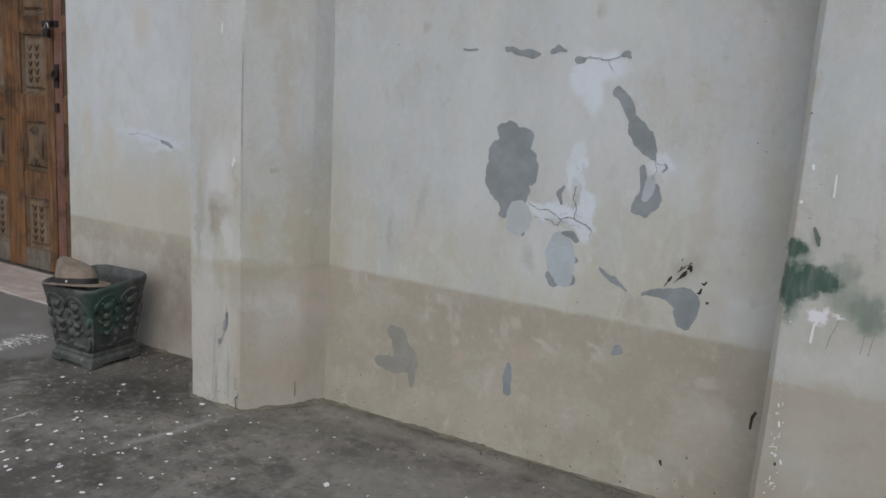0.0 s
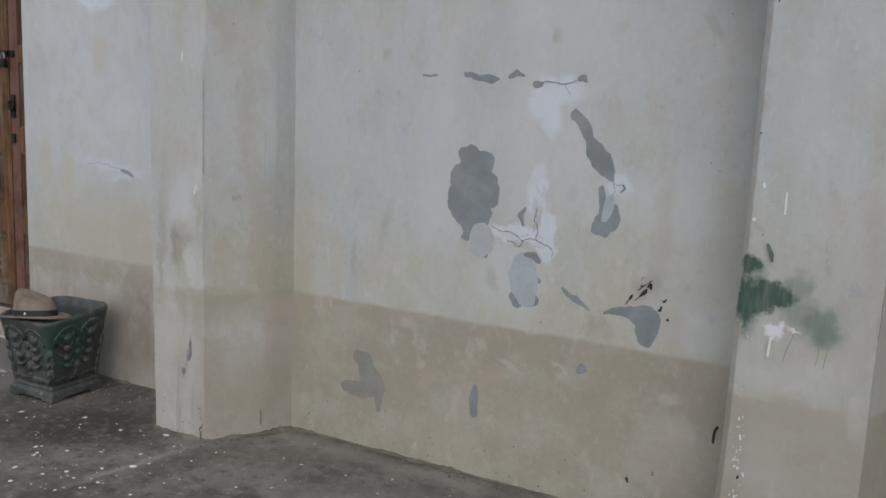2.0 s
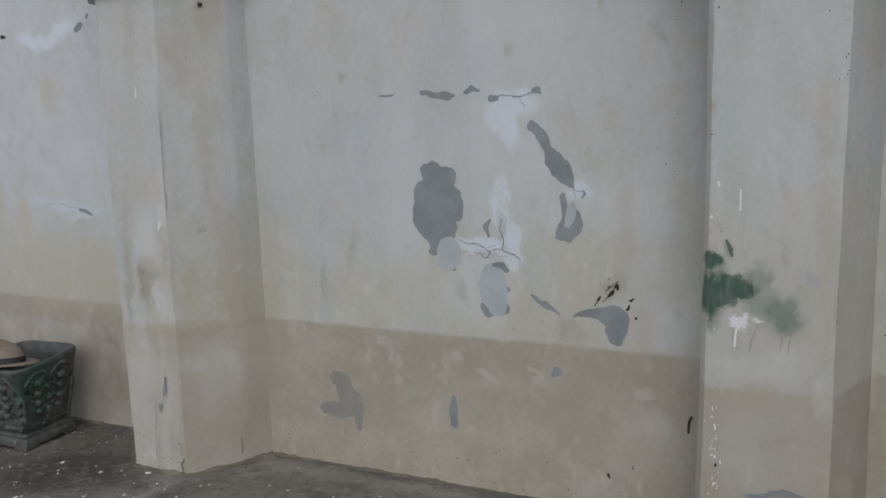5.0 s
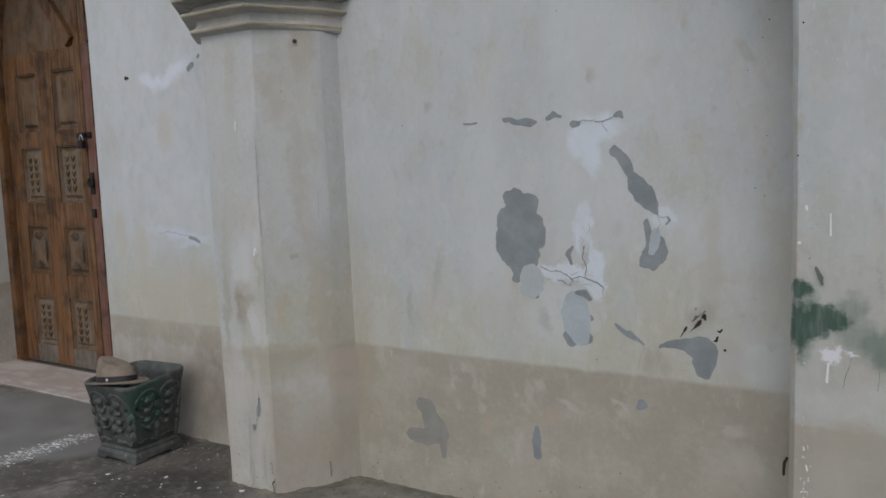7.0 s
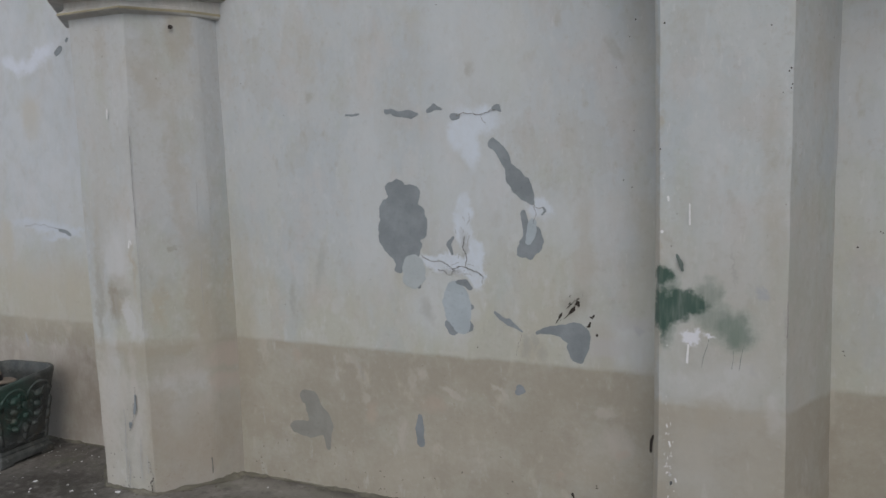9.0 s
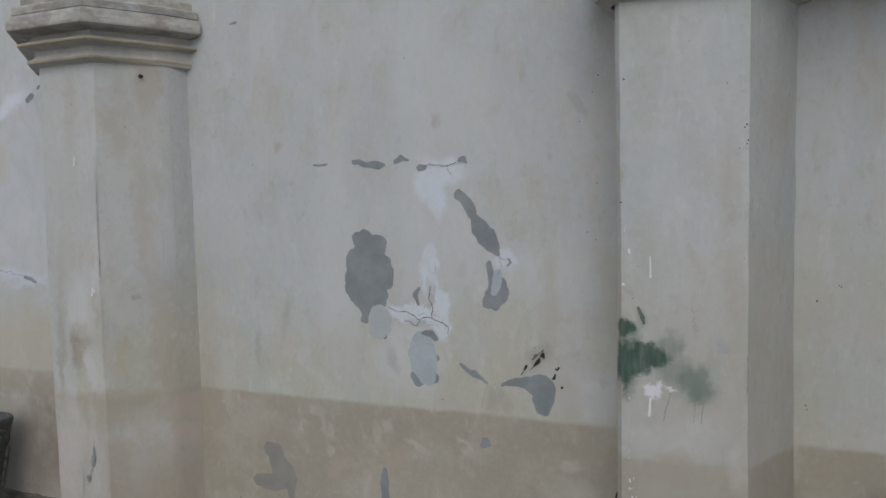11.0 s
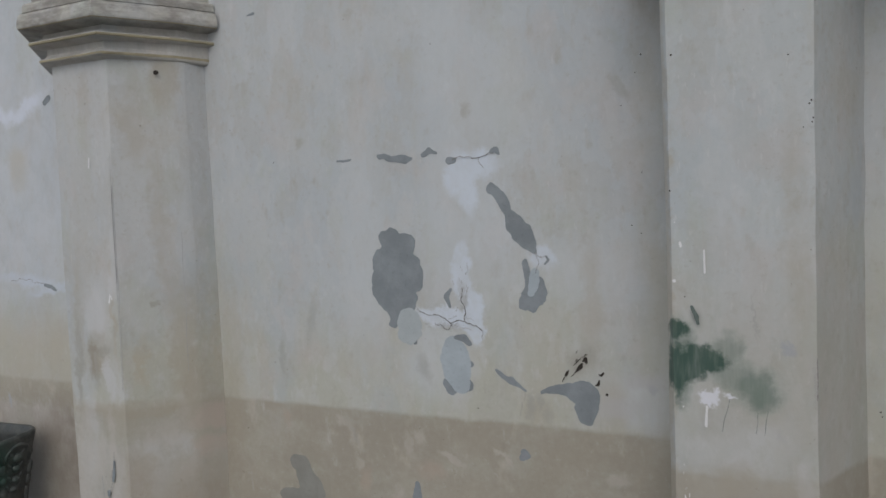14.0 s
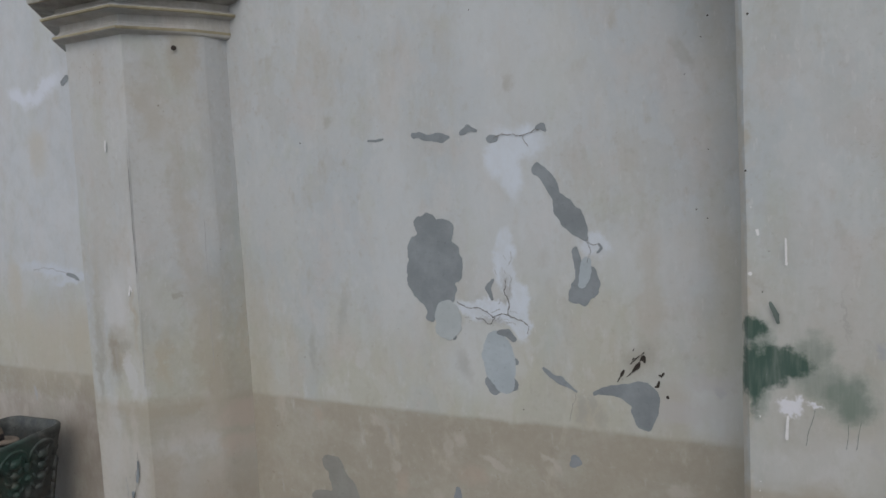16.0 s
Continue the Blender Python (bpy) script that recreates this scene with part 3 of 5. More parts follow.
# ---- mesh helpers ----
def part(name, bm, material, parent=None, label="", smooth=False, own=None):
    """Links a bmesh as one mesh object; its coordinates are the parent's own."""
    me = bpy.data.meshes.new(name)
    if smooth:
        for f in bm.faces:
            f.smooth = True
    bm.to_mesh(me)
    bm.free()
    me.materials.append(material)
    ob = new(name, me)
    if parent is not None:
        ob.parent = parent
    if own is not None:
        ob.matrix_basis = own
    if label:
        ob["label"] = label
    return ob


def holder(name, m, label, category, group="", kind=""):
    ob = new(name)
    ob.empty_display_size = 0.1
    ob.matrix_basis = m
    return tagged(ob, label, category, group, kind)


def box(bm, x0, x1, y0, y1, z0, z1, bevel=0.0):
    """A box, with its edges rounded off by bevel."""
    made = bmesh.ops.create_cube(bm, size=1.0, matrix=Matrix.Translation(((x0 + x1) / 2, (y0 + y1) / 2, (z0 + z1) / 2)) @ Matrix.Diagonal((x1 - x0, y1 - y0, z1 - z0, 1)))
    if bevel:
        edges = list({e for v in made["verts"] for e in v.link_edges})
        bmesh.ops.bevel(bm, geom=edges, offset=bevel, segments=2, profile=0.6, affect="EDGES")
    return bm


def knob(bm, x, y, z, rx, ry, rz, turn=None, u=10, v=7):
    m = Matrix.Translation((x, y, z)) @ (turn or Matrix.Identity(4)) @ Matrix.Diagonal((rx, ry, rz, 1))
    bmesh.ops.create_uvsphere(bm, u_segments=u, v_segments=v, radius=1.0, matrix=m)


def rings(bm, loops, close=True, cap_first=False, cap_last=False):
    """Skins a row of loops that have the same number of points."""
    rows = [[bm.verts.new(p) for p in loop] for loop in loops]
    n = len(rows[0])
    for a, b in zip(rows, rows[1:]):
        for k in range(n if close else n - 1):
            bm.faces.new((a[k], a[(k + 1) % n], b[(k + 1) % n], b[k]))
    if cap_first:
        bm.faces.new(rows[0][::-1])
    if cap_last:
        bm.faces.new(rows[-1])
    return rows


def tube(bm, points, radius, sides=7):
    loops = []
    for k, p in enumerate(points):
        a, b = Vector(points[max(k - 1, 0)]), Vector(points[min(k + 1, len(points) - 1)])
        q = (b - a).to_track_quat("Z", "Y").to_matrix()
        loops.append([Vector(p) + q @ Vector((radius * math.cos(t), radius * math.sin(t), 0)) for t in (2 * math.pi * s / sides for s in range(sides))])
    rings(bm, loops, True, True, True)


def flake(name, spine, material, parent, plane=0.0, rag=0.012, step=0.005, label="", lift=0.0013):
    """A flaked or smeared patch on an upright face at y = plane: the ragged outline of a thickened line of (x, z, radius)."""
    pad = max(r for *_, r in spine) + 2 * rag + step
    x0, x1 = min(s[0] for s in spine) - pad, max(s[0] for s in spine) + pad
    z0, z1 = min(s[1] for s in spine) - pad, max(s[1] for s in spine) + pad
    xs, zs = np.arange(x0, x1 + step, step), np.arange(z0, z1 + step, step)
    gx, gz = np.meshgrid(xs, zs, indexing="ij")
    far = np.full(gx.shape, 9.0)
    legs = list(zip(spine, spine[1:])) or [(spine[0], spine[0])]
    for (ax, az, ar), (bx, bz, br) in legs:
        dx, dz = bx - ax, bz - az
        k = np.clip(((gx - ax) * dx + (gz - az) * dz) / max(dx * dx + dz * dz, 1e-9), 0, 1)
        far = np.minimum(far, np.hypot(gx - ax - k * dx, gz - az - k * dz) - (ar + k * (br - ar)))
    wob = np.array([[noise.noise((x * 20, z * 20, plane)) + 0.55 * noise.noise((x * 50, z * 50, 3)) + 0.22 * noise.noise((x * 130, z * 130, 7)) for z in zs] for x in xs])
    far = far + rag * wob
    verts, faces = [], []
    for i in range(len(xs) - 1):
        for j in range(len(zs) - 1):
            ring = [(i, j), (i + 1, j), (i + 1, j + 1), (i, j + 1)]
            d = [far[c] for c in ring]
            if min(d) >= 0:
                continue
            poly = []
            for k in range(4):
                (a, da), (b, db) = (ring[k], d[k]), (ring[(k + 1) % 4], d[(k + 1) % 4])
                if da < 0:
                    poly.append((xs[a[0]], zs[a[1]]))
                if (da < 0) != (db < 0):
                    s = da / (da - db)
                    poly.append((xs[a[0]] + s * (xs[b[0]] - xs[a[0]]), zs[a[1]] + s * (zs[b[1]] - zs[a[1]])))
            if len(poly) > 2:
                faces.append(range(len(verts), len(verts) + len(poly)))
                verts += [(x, plane - lift, z) for x, z in poly]
    me = bpy.data.meshes.new(name)
    me.from_pydata(verts, [], [list(f) for f in faces])
    me.materials.append(material)
    ob = new(name, me)
    ob.parent = parent
    if parent is not None:
        ob.matrix_parent_inverse = parent.matrix_basis.inverted()
    if label:
        ob["label"] = label
    return ob


def crack(line, width, parent, plane=0.0, material=None, jag=0.010, lift=0.0034, name="crack", sway=0.16):
    """A jagged hairline along a few (x, z) corners."""
    pts = [Vector((x, 0, z)) for x, z in line]
    for level in range(4):
        out = [pts[0]]
        for a, b in zip(pts, pts[1:]):
            across = Vector((-(b - a).z, 0, (b - a).x))
            out += [(a + b) / 2 + across * random.uniform(-sway, sway) + Vector((0, 0, random.uniform(-1, 1) * jag / 2**level * 0.4)), b]
        pts = out
    bm = bmesh.new()
    last = None
    for k, p in enumerate(pts):
        a, b = pts[max(k - 1, 0)], pts[min(k + 1, len(pts) - 1)]
        side = Vector((-(b - a).z, 0, (b - a).x)).normalized()
        w = width * random.uniform(0.35, 1.0) * (0.3 if k in (0, len(pts) - 1) else 1) / 2
        now = [bm.verts.new((q.x, plane - lift, q.z)) for q in (p + side * w, p - side * w)]
        if last:
            bm.faces.new((last[0], last[1], now[1], now[0]))
        last = now
    ob = part(name, bm, material or M_CRACK, parent)
    ob.matrix_parent_inverse = parent.matrix_basis.inverted()
    return ob


# ---- ground ----
GROUND = 40.0
bm = bmesh.new()
bmesh.ops.create_grid(bm, x_segments=8, y_segments=8, size=GROUND)
ground = tagged(part("ground", bm, M_FLOOR), "dark stained cement paving in front of the wall", "ground", kind="structure")

# ---- the wall with its pointed doorway ----
DOOR_L, DOOR_R, SPRING, DEEP, TOP = -3.85, -1.778, 2.22, 0.78, 4.6
DOOR_Y = 0.63


def arch(left, right, spring, radius, steps=14):
    """The points of a pointed arch from its left to its right foot."""
    mid = (left + right) / 2
    peak = math.sqrt(radius**2 - (left + radius - mid) ** 2)
    end = math.asin(peak / radius)
    half = [(left + radius - radius * math.cos(end * k / steps), spring + radius * math.sin(end * k / steps)) for k in range(steps + 1)]
    return half + [(2 * mid - x, z) for x, z in half[-2::-1]]


def prism(bm, points):
    """An upright slab over a ring of (x, z) points, as thick as the wall."""
    front = [bm.verts.new((x, 0, z)) for x, z in points]
    back = [bm.verts.new((x, DEEP, z)) for x, z in points]
    bm.faces.new(front), bm.faces.new(back[::-1])
    for k in range(len(points)):
        m = (k + 1) % len(points)
        bm.faces.new((front[k], back[k], back[m], front[m]))


bm = bmesh.new()
prism(bm, [(-7.0, 0), (DOOR_L, 0), (DOOR_L, SPRING), (DOOR_L, TOP), (-7.0, TOP)])
prism(bm, [(DOOR_R, 0), (7.0, 0), (7.0, TOP), (DOOR_R, TOP), (DOOR_R, SPRING)])
curve = arch(DOOR_L, DOOR_R, SPRING, 1.22)
for (xa, za), (xb, zb) in zip(curve, curve[1:]):
    prism(bm, [(xa, za), (xb, zb), (xb, TOP), (xa, TOP)])
bmesh.ops.remove_doubles(bm, verts=bm.verts, dist=0.0004)
inside = [f for f in bm.faces if abs(f.normal.x) > 0.99 and abs(f.calc_center_median().x) < 6.9 and f.calc_center_median().z > SPRING + 0.001]
bmesh.ops.delete(bm, geom=inside, context="FACES_ONLY")
bmesh.ops.recalc_face_normals(bm, faces=bm.faces)
wall = tagged(part("wall_front", bm, M_WALL), "old limewashed plaster wall with flaked patches and a tan dado", "wall", kind="structure")


# unseen side wall added beyond the next bay to shade it
tagged(part("wall_side", box(bmesh.new(), 3.95, 4.25, -1.3, -0.001, 0.0, 3.4, 0.01), M_WALL), "unseen plain limewashed plaster side wall, added to shade the next bay", "wall", kind="structure")
# unseen ledge from it to the pilaster, added to shade the bay's top
bm = bmesh.new()
rings(bm, [[(x, y, z) for x in (2.345, 3.949)] for y, z in ((-0.001, 2.045), (-0.16, 2.055), (-0.17, 2.09), (-0.34, 2.10), (-0.35, 2.17), (-0.33, 2.19), (-0.001, 2.215))], False)
bmesh.ops.recalc_face_normals(bm, faces=bm.faces)
tagged(part("ledge_trim", bm, M_LEDGE), "unseen sooty stepped plaster ledge, added to shade the wall below", "ledge", kind="structure")


# ---- half-octagon pilasters with stepped capitals ----
def grown(plan, p):
    """The open line of plan points, moved outwards by p with mitred corners; its ends stay in the wall."""
    pts = [Vector((x, y)) for x, y in plan]
    normal = []
    for a, b in zip(pts, pts[1:]):
        d = (b - a).normalized()
        normal.append(Vector((-d.y, d.x)))
    out = []
    for k, q in enumerate(pts):
        m, n = normal[max(k - 1, 0)], normal[min(k, len(normal) - 1)]
        out.append(q + (m + n) * (p / (1 + m.dot(n))))
    return [(q.x, q.y) for q in out[:1]] + [(q.x, q.y) for q in out[1:]]


def pilaster(plan, lean, spread, trim, plastered, label):
    """plan: the outline from its right to its left foot on the wall; lean: how far the last half leans out towards the top."""
    mid = (plan[2][0] + plan[3][0]) / 2
    base = holder("pilaster", pose(mid, 0, 0), label, "pilaster", "pilasters along the wall", "structure")
    own = [(x - mid, y) for x, y in plan]

    def loop(p, z):
        return [(x, y, z) for x, y in grown(own, p)]

    bm = bmesh.new()
    levels = [0.0, 0.015, 0.05] + [k * 0.14 for k in range(1, 15)] + [2.0]
    rings(bm, [loop(0.004 * math.sin(z * 2.3 + mid) - 0.002, z) for z in levels], False)
    upright = [e for e in bm.edges if abs(e.verts[0].co.z - e.verts[1].co.z) > 0.005 and e.verts[0].co.y < -0.01]
    sharp = [e for e in upright if e.verts[0].co.y < min(y for _, y in own) + 0.02]
    dull = [e for e in upright if e not in sharp]
    bmesh.ops.bevel(bm, geom=sharp, offset=0.011, segments=3, profile=0.5, affect="EDGES")
    dull = [e for e in bm.edges if abs(e.verts[0].co.z - e.verts[1].co.z) > 0.005 and any(abs(e.verts[0].co.x - own[k][0]) < 0.012 and abs(e.verts[0].co.y - own[k][1]) < 0.012 for k in ((1, 4) if own[4][1] > -0.2 else (1,)))]
    bmesh.ops.bevel(bm, geom=dull, offset=0.024, segments=4, profile=0.5, affect="EDGES")
    bmesh.ops.recalc_face_normals(bm, faces=bm.faces)
    for v in bm.verts:
        v.co += Vector((noise.noise(v.co * 6 + Vector((mid, 0, 0))), 0.5 * noise.noise(v.co * 6 + Vector((9, mid, 0))), 0)) * 0.004
        if trim and v.co.x > 0 and v.co.y > -0.05:
            v.co.x -= 0.012 * v.co.z
        if v.co.x < own[3][0] * 0.6:
            v.co.x -= lean * v.co.z
    part("shaft", bm, plastered, base, smooth=False)
    bm = bmesh.new()
    rings(bm, [loop(-0.012, 2.2), loop(-0.012, 3.2), loop(-0.012, TOP)], False)
    bmesh.ops.recalc_face_normals(bm, faces=bm.faces)
    part("upper_shaft", bm, plastered, base)

    def cap_loop(p, z):
        return [(x - (spread if k > 2 else max(0.0, min(trim, p - 0.003)) if k < 2 else 0), y, z) for k, (x, y, z) in enumerate(loop(p, z))]

    capital = None
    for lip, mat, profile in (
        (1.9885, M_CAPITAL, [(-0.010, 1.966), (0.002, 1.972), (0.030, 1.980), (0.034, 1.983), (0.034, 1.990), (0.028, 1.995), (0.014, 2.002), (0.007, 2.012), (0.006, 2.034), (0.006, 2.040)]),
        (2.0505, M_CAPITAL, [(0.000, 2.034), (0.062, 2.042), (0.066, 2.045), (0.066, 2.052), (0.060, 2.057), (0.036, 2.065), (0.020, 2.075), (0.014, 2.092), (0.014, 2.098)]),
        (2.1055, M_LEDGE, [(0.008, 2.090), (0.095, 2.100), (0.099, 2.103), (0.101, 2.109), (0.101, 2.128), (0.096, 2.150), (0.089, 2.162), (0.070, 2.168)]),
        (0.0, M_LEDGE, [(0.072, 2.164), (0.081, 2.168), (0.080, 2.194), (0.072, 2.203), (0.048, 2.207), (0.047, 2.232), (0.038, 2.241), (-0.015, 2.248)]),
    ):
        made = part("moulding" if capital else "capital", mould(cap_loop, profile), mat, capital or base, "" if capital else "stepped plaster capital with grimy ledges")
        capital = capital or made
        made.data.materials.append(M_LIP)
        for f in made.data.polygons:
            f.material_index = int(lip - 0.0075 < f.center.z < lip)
    return base


def mould(loop, profile):
    bm = bmesh.new()
    rings(bm, [loop(p, z) for p, z in profile], False)
    bmesh.ops.recalc_face_normals(bm, faces=bm.faces)
    for v in bm.verts:
        v.co += noise.noise_vector(v.co * 9) * 0.0022
    return bm


left_pilaster = pilaster(
    [(0.004, 0.02), (-0.045, -0.119), (-0.200, -0.335), (-0.482, -0.335), (-0.660, -0.148), (-0.686, 0.02)], 0.012, 0.028, 0.034, M_PILASTER_WORN,
    "cream plastered half-octagon pilaster with stepped capital beside a planter")
right_pilaster = pilaster(
    [(2.345, 0.02), (2.290, -0.140), (2.220, -0.300), (1.857, -0.300), (1.837, -0.272), (1.834, 0.02)], 0.0, 0.022, 0.0, M_PILASTER_SMEARED,
    "cream plastered pilaster smeared with green paint")


# ---- crumbled mortar and dirt along the foot of the wall ----
def dirt_line(points, wide, seed):
    """A low uneven fillet along the foot of a wall."""
    rnd = random.Random(seed)
    path = []
    for (ax, ay), (bx, by) in zip(points, points[1:]):
        n = max(2, int(math.hypot(bx - ax, by - ay) / 0.018))
        path += [(ax + (bx - ax) * k / n, ay + (by - ay) * k / n, ax, ay, bx, by) for k in range(n)]
    bm = bmesh.new()
    last = None
    for x, y, ax, ay, bx, by in path:
        d = Vector((bx - ax, by - ay)).normalized()
        out = Vector((d.y, -d.x))
        w = wide * (0.25 + 0.9 * abs(noise.noise((x * 7, y * 7, seed)))) * rnd.uniform(0.7, 1.2)
        h = 0.35 * w * rnd.uniform(0.6, 1.2)
        row = [bm.verts.new((x + out.x * o, y + out.y * o, z)) for o, z in ((-0.012, h), (0.004, h), (w * 0.45, h * 0.45), (w, 0.0015))]
        if last:
            for k in range(3):
                bm.faces.new((last[k], last[k + 1], row[k + 1], row[k]))
        last = row
    for k in range(len(path) // 2):
        x, y, *_ = rnd.choice(path)
        r = rnd.uniform(0.0015, 0.006)
        knob(bm, x + rnd.uniform(-0.02, 0.05), y - rnd.uniform(0.0, 0.07), r * 0.5, r, r * rnd.uniform(0.6, 1), r * 0.7, None, 6, 4)
    bmesh.ops.recalc_face_normals(bm, faces=bm.faces)
    return bm


foot = [(1.834, 0.0), (0.002, 0.0), (-0.045, -0.119), (-0.200, -0.335), (-0.482, -0.335), (-0.660, -0.148), (-0.684, 0.0), (-1.77, 0.0)]
tagged(part("mortar_crumbs", dirt_line([(x, y) for x, y in foot[::-1]], 0.055, 3), M_DIRT), "crumbled mortar and dirt along the wall foot", "dirt", kind="stuff")

# ---- flaked patches and cracks on the wall ----
flake("bare_patch", [(0.806, 1.246, 0.046), (0.866, 1.228, 0.046), (0.835, 1.205, 0.070), (0.822, 1.165, 0.090), (0.845, 1.125, 0.092), (0.805, 1.085, 0.088), (0.835, 1.040, 0.075), (0.822, 0.985, 0.034), (0.808, 0.945, 0.014)], M_CEMENT, wall, rag=0.013)
flake("pale_patch", [(0.873, 0.960, 0.045), (0.882, 0.930, 0.046), (0.866, 0.905, 0.034)], M_PALE_THIN, wall, rag=0.012, lift=0.0024)
flake("bare_patch", [(0.350, 0.385, 0.036), (0.372, 0.380, 0.036), (0.385, 0.338, 0.046), (0.411, 0.293, 0.054), (0.442, 0.262, 0.036), (0.443, 0.215, 0.016), (0.446, 0.180, 0.012)], M_CEMENT_OLIVE, wall, rag=0.009)
flake("bare_patch", [(0.287, 0.245, 0.028), (0.36, 0.248, 0.038), (0.42, 0.255, 0.03)], M_CEMENT_OLIVE, wall, rag=0.008, lift=0.0018)
flake("bare_patch", [(0.884, 0.365, 0.011), (0.880, 0.312, 0.018), (0.886, 0.258, 0.017)], M_CEMENT, wall, rag=0.005)
flake("bare_patch", [(0.595, 1.548, 0.003), (0.625, 1.546, 0.006), (0.655, 1.550, 0.003)], M_CEMENT, wall, rag=0.004, step=0.003)
flake("bare_patch", [(0.778, 1.552, 0.010), (0.797, 1.555, 0.011), (0.824, 1.541, 0.011), (0.865, 1.541, 0.014), (0.884, 1.535, 0.016), (0.910, 1.539, 0.006)], M_CEMENT, wall, rag=0.007, step=0.004)
flake("bare_patch", [(0.955, 1.550, 0.008), (0.98, 1.563, 0.011), (1.008, 1.553, 0.004)], M_CEMENT, wall, rag=0.005, step=0.003)
flake("bare_patch", [(1.058, 1.523, 0.014), (1.075, 1.523, 0.010)], M_CEMENT, wall, rag=0.005, step=0.003)
flake("bare_patch", [(1.215, 1.545, 0.006), (1.232, 1.550, 0.010), (1.243, 1.535, 0.006)], M_CEMENT, wall, rag=0.005, step=0.003)
flake("bare_patch", [(1.211, 1.420, 0.018), (1.228, 1.411, 0.019), (1.255, 1.381, 0.021), (1.265, 1.341, 0.017), (1.294, 1.301, 0.033), (1.319, 1.270, 0.038), (1.335, 1.243, 0.032), (1.357, 1.208, 0.008)], M_CEMENT, wall, rag=0.008)
flake("bare_patch", [(1.326, 1.175, 0.011), (1.330, 1.125, 0.013), (1.338, 1.071, 0.018), (1.325, 1.032, 0.028), (1.345, 1.020, 0.018), (1.365, 1.052, 0.028), (1.379, 1.042, 0.018), (1.371, 1.102, 0.020)], M_CEMENT, wall, rag=0.011)
flake("pale_patch", [(1.361, 1.138, 0.015), (1.350, 1.091, 0.017), (1.345, 1.068, 0.012)], M_PALE, wall, rag=0.006, lift=0.0024, step=0.004)
flake("bare_patch", [(1.400, 1.190, 0.003), (1.408, 1.178, 0.005), (1.395, 1.165, 0.004)], M_CEMENT, wall, rag=0.003, step=0.003, lift=0.0024)
flake("pale_patch", [(1.050, 0.880, 0.034), (1.053, 0.850, 0.054), (1.057, 0.786, 0.055), (1.074, 0.745, 0.036)], M_PALE, wall, rag=0.007)
flake("bare_patch", [(1.025, 0.745, 0.022), (1.038, 0.722, 0.020)], M_CEMENT, wall, rag=0.007, step=0.004, lift=0.0007)
flake("bare_patch", [(1.10, 0.74, 0.022), (1.085, 0.725, 0.014)], M_CEMENT, wall, rag=0.007, step=0.004, lift=0.0007)
flake("bare_patch", [(1.112, 0.815, 0.010)], M_CEMENT, wall, rag=0.004, step=0.003, lift=0.0007)
flake("bare_patch", [(0.895, 0.885, 0.010)], M_CEMENT, wall, rag=0.004, step=0.003, lift=0.0007)
flake("bare_patch", [(1.06, 0.908, 0.008), (1.09, 0.905, 0.014), (1.11, 0.885, 0.010)], M_CEMENT, wall, rag=0.005, step=0.004, lift=0.0024)
flake("bare_patch", [(1.045, 1.075, 0.005), (1.028, 1.050, 0.010), (1.040, 1.015, 0.005)], M_CEMENT, wall, rag=0.005, step=0.003, lift=0.0024)
flake("bare_patch", [(1.207, 0.802, 0.004), (1.235, 0.778, 0.008), (1.263, 0.766, 0.013), (1.289, 0.753, 0.006), (1.314, 0.736, 0.0015)], M_CEMENT, wall, rag=0.005, step=0.004)
flake("bare_patch", [(1.372, 0.735, 0.006), (1.404, 0.746, 0.013), (1.455, 0.751, 0.020), (1.500, 0.742, 0.038), (1.524, 0.740, 0.042), (1.526, 0.700, 0.038), (1.518, 0.678, 0.035), (1.530, 0.655, 0.018)], M_CEMENT, wall, rag=0.008)
flake("bare_patch", [(1.302, 0.522, 0.014), (1.319, 0.511, 0.012), (1.297, 0.506, 0.012)], M_CEMENT, wall, rag=0.006, step=0.004)
for spine in (
    [(1.443, 0.775, 0.001), (1.452, 0.790, 0.002)],
    [(1.456, 0.796, 0.004), (1.462, 0.807, 0.005), (1.466, 0.815, 0.002)],
    [(1.472, 0.792, 0.001), (1.488, 0.808, 0.002), (1.497, 0.818, 0.005), (1.507, 0.829, 0.007), (1.512, 0.838, 0.003)],
    [(1.484, 0.832, 0.001), (1.500, 0.848, 0.002), (1.514, 0.862, 0.0015)],
    [(1.490, 0.845, 0.001), (1.496, 0.852, 0.0025)],
    [(1.507, 0.850, 0.001), (1.527, 0.872, 0.002)],
    [(1.514, 0.846, 0.002), (1.524, 0.856, 0.006), (1.527, 0.842, 0.003)],
    [(1.526, 0.866, 0.001), (1.545, 0.884, 0.001)],
    [(1.494, 0.874, 0.0025), (1.498, 0.882, 0.001)],
    [(1.458, 0.785, 0.001), (1.478, 0.806, 0.001)],
    [(1.568, 0.806, 0.002), (1.576, 0.802, 0.003), (1.582, 0.812, 0.003)],
    [(1.556, 0.770, 0.003), (1.564, 0.772, 0.005), (1.568, 0.786, 0.003)],
    [(1.592, 0.742, 0.005)],
    [(1.780, 0.345, 0.004), (1.782, 0.385, 0.005), (1.79, 0.402, 0.005)],
    [(1.500, 0.145, 0.006), (1.505, 0.132, 0.003)],
    [(-1.48, 1.902, 0.010), (-1.455, 1.90, 0.004)],
):
    flake("tar_mark", spine, M_BLACK, wall, rag=0.002, step=0.003, lift=0.0024)
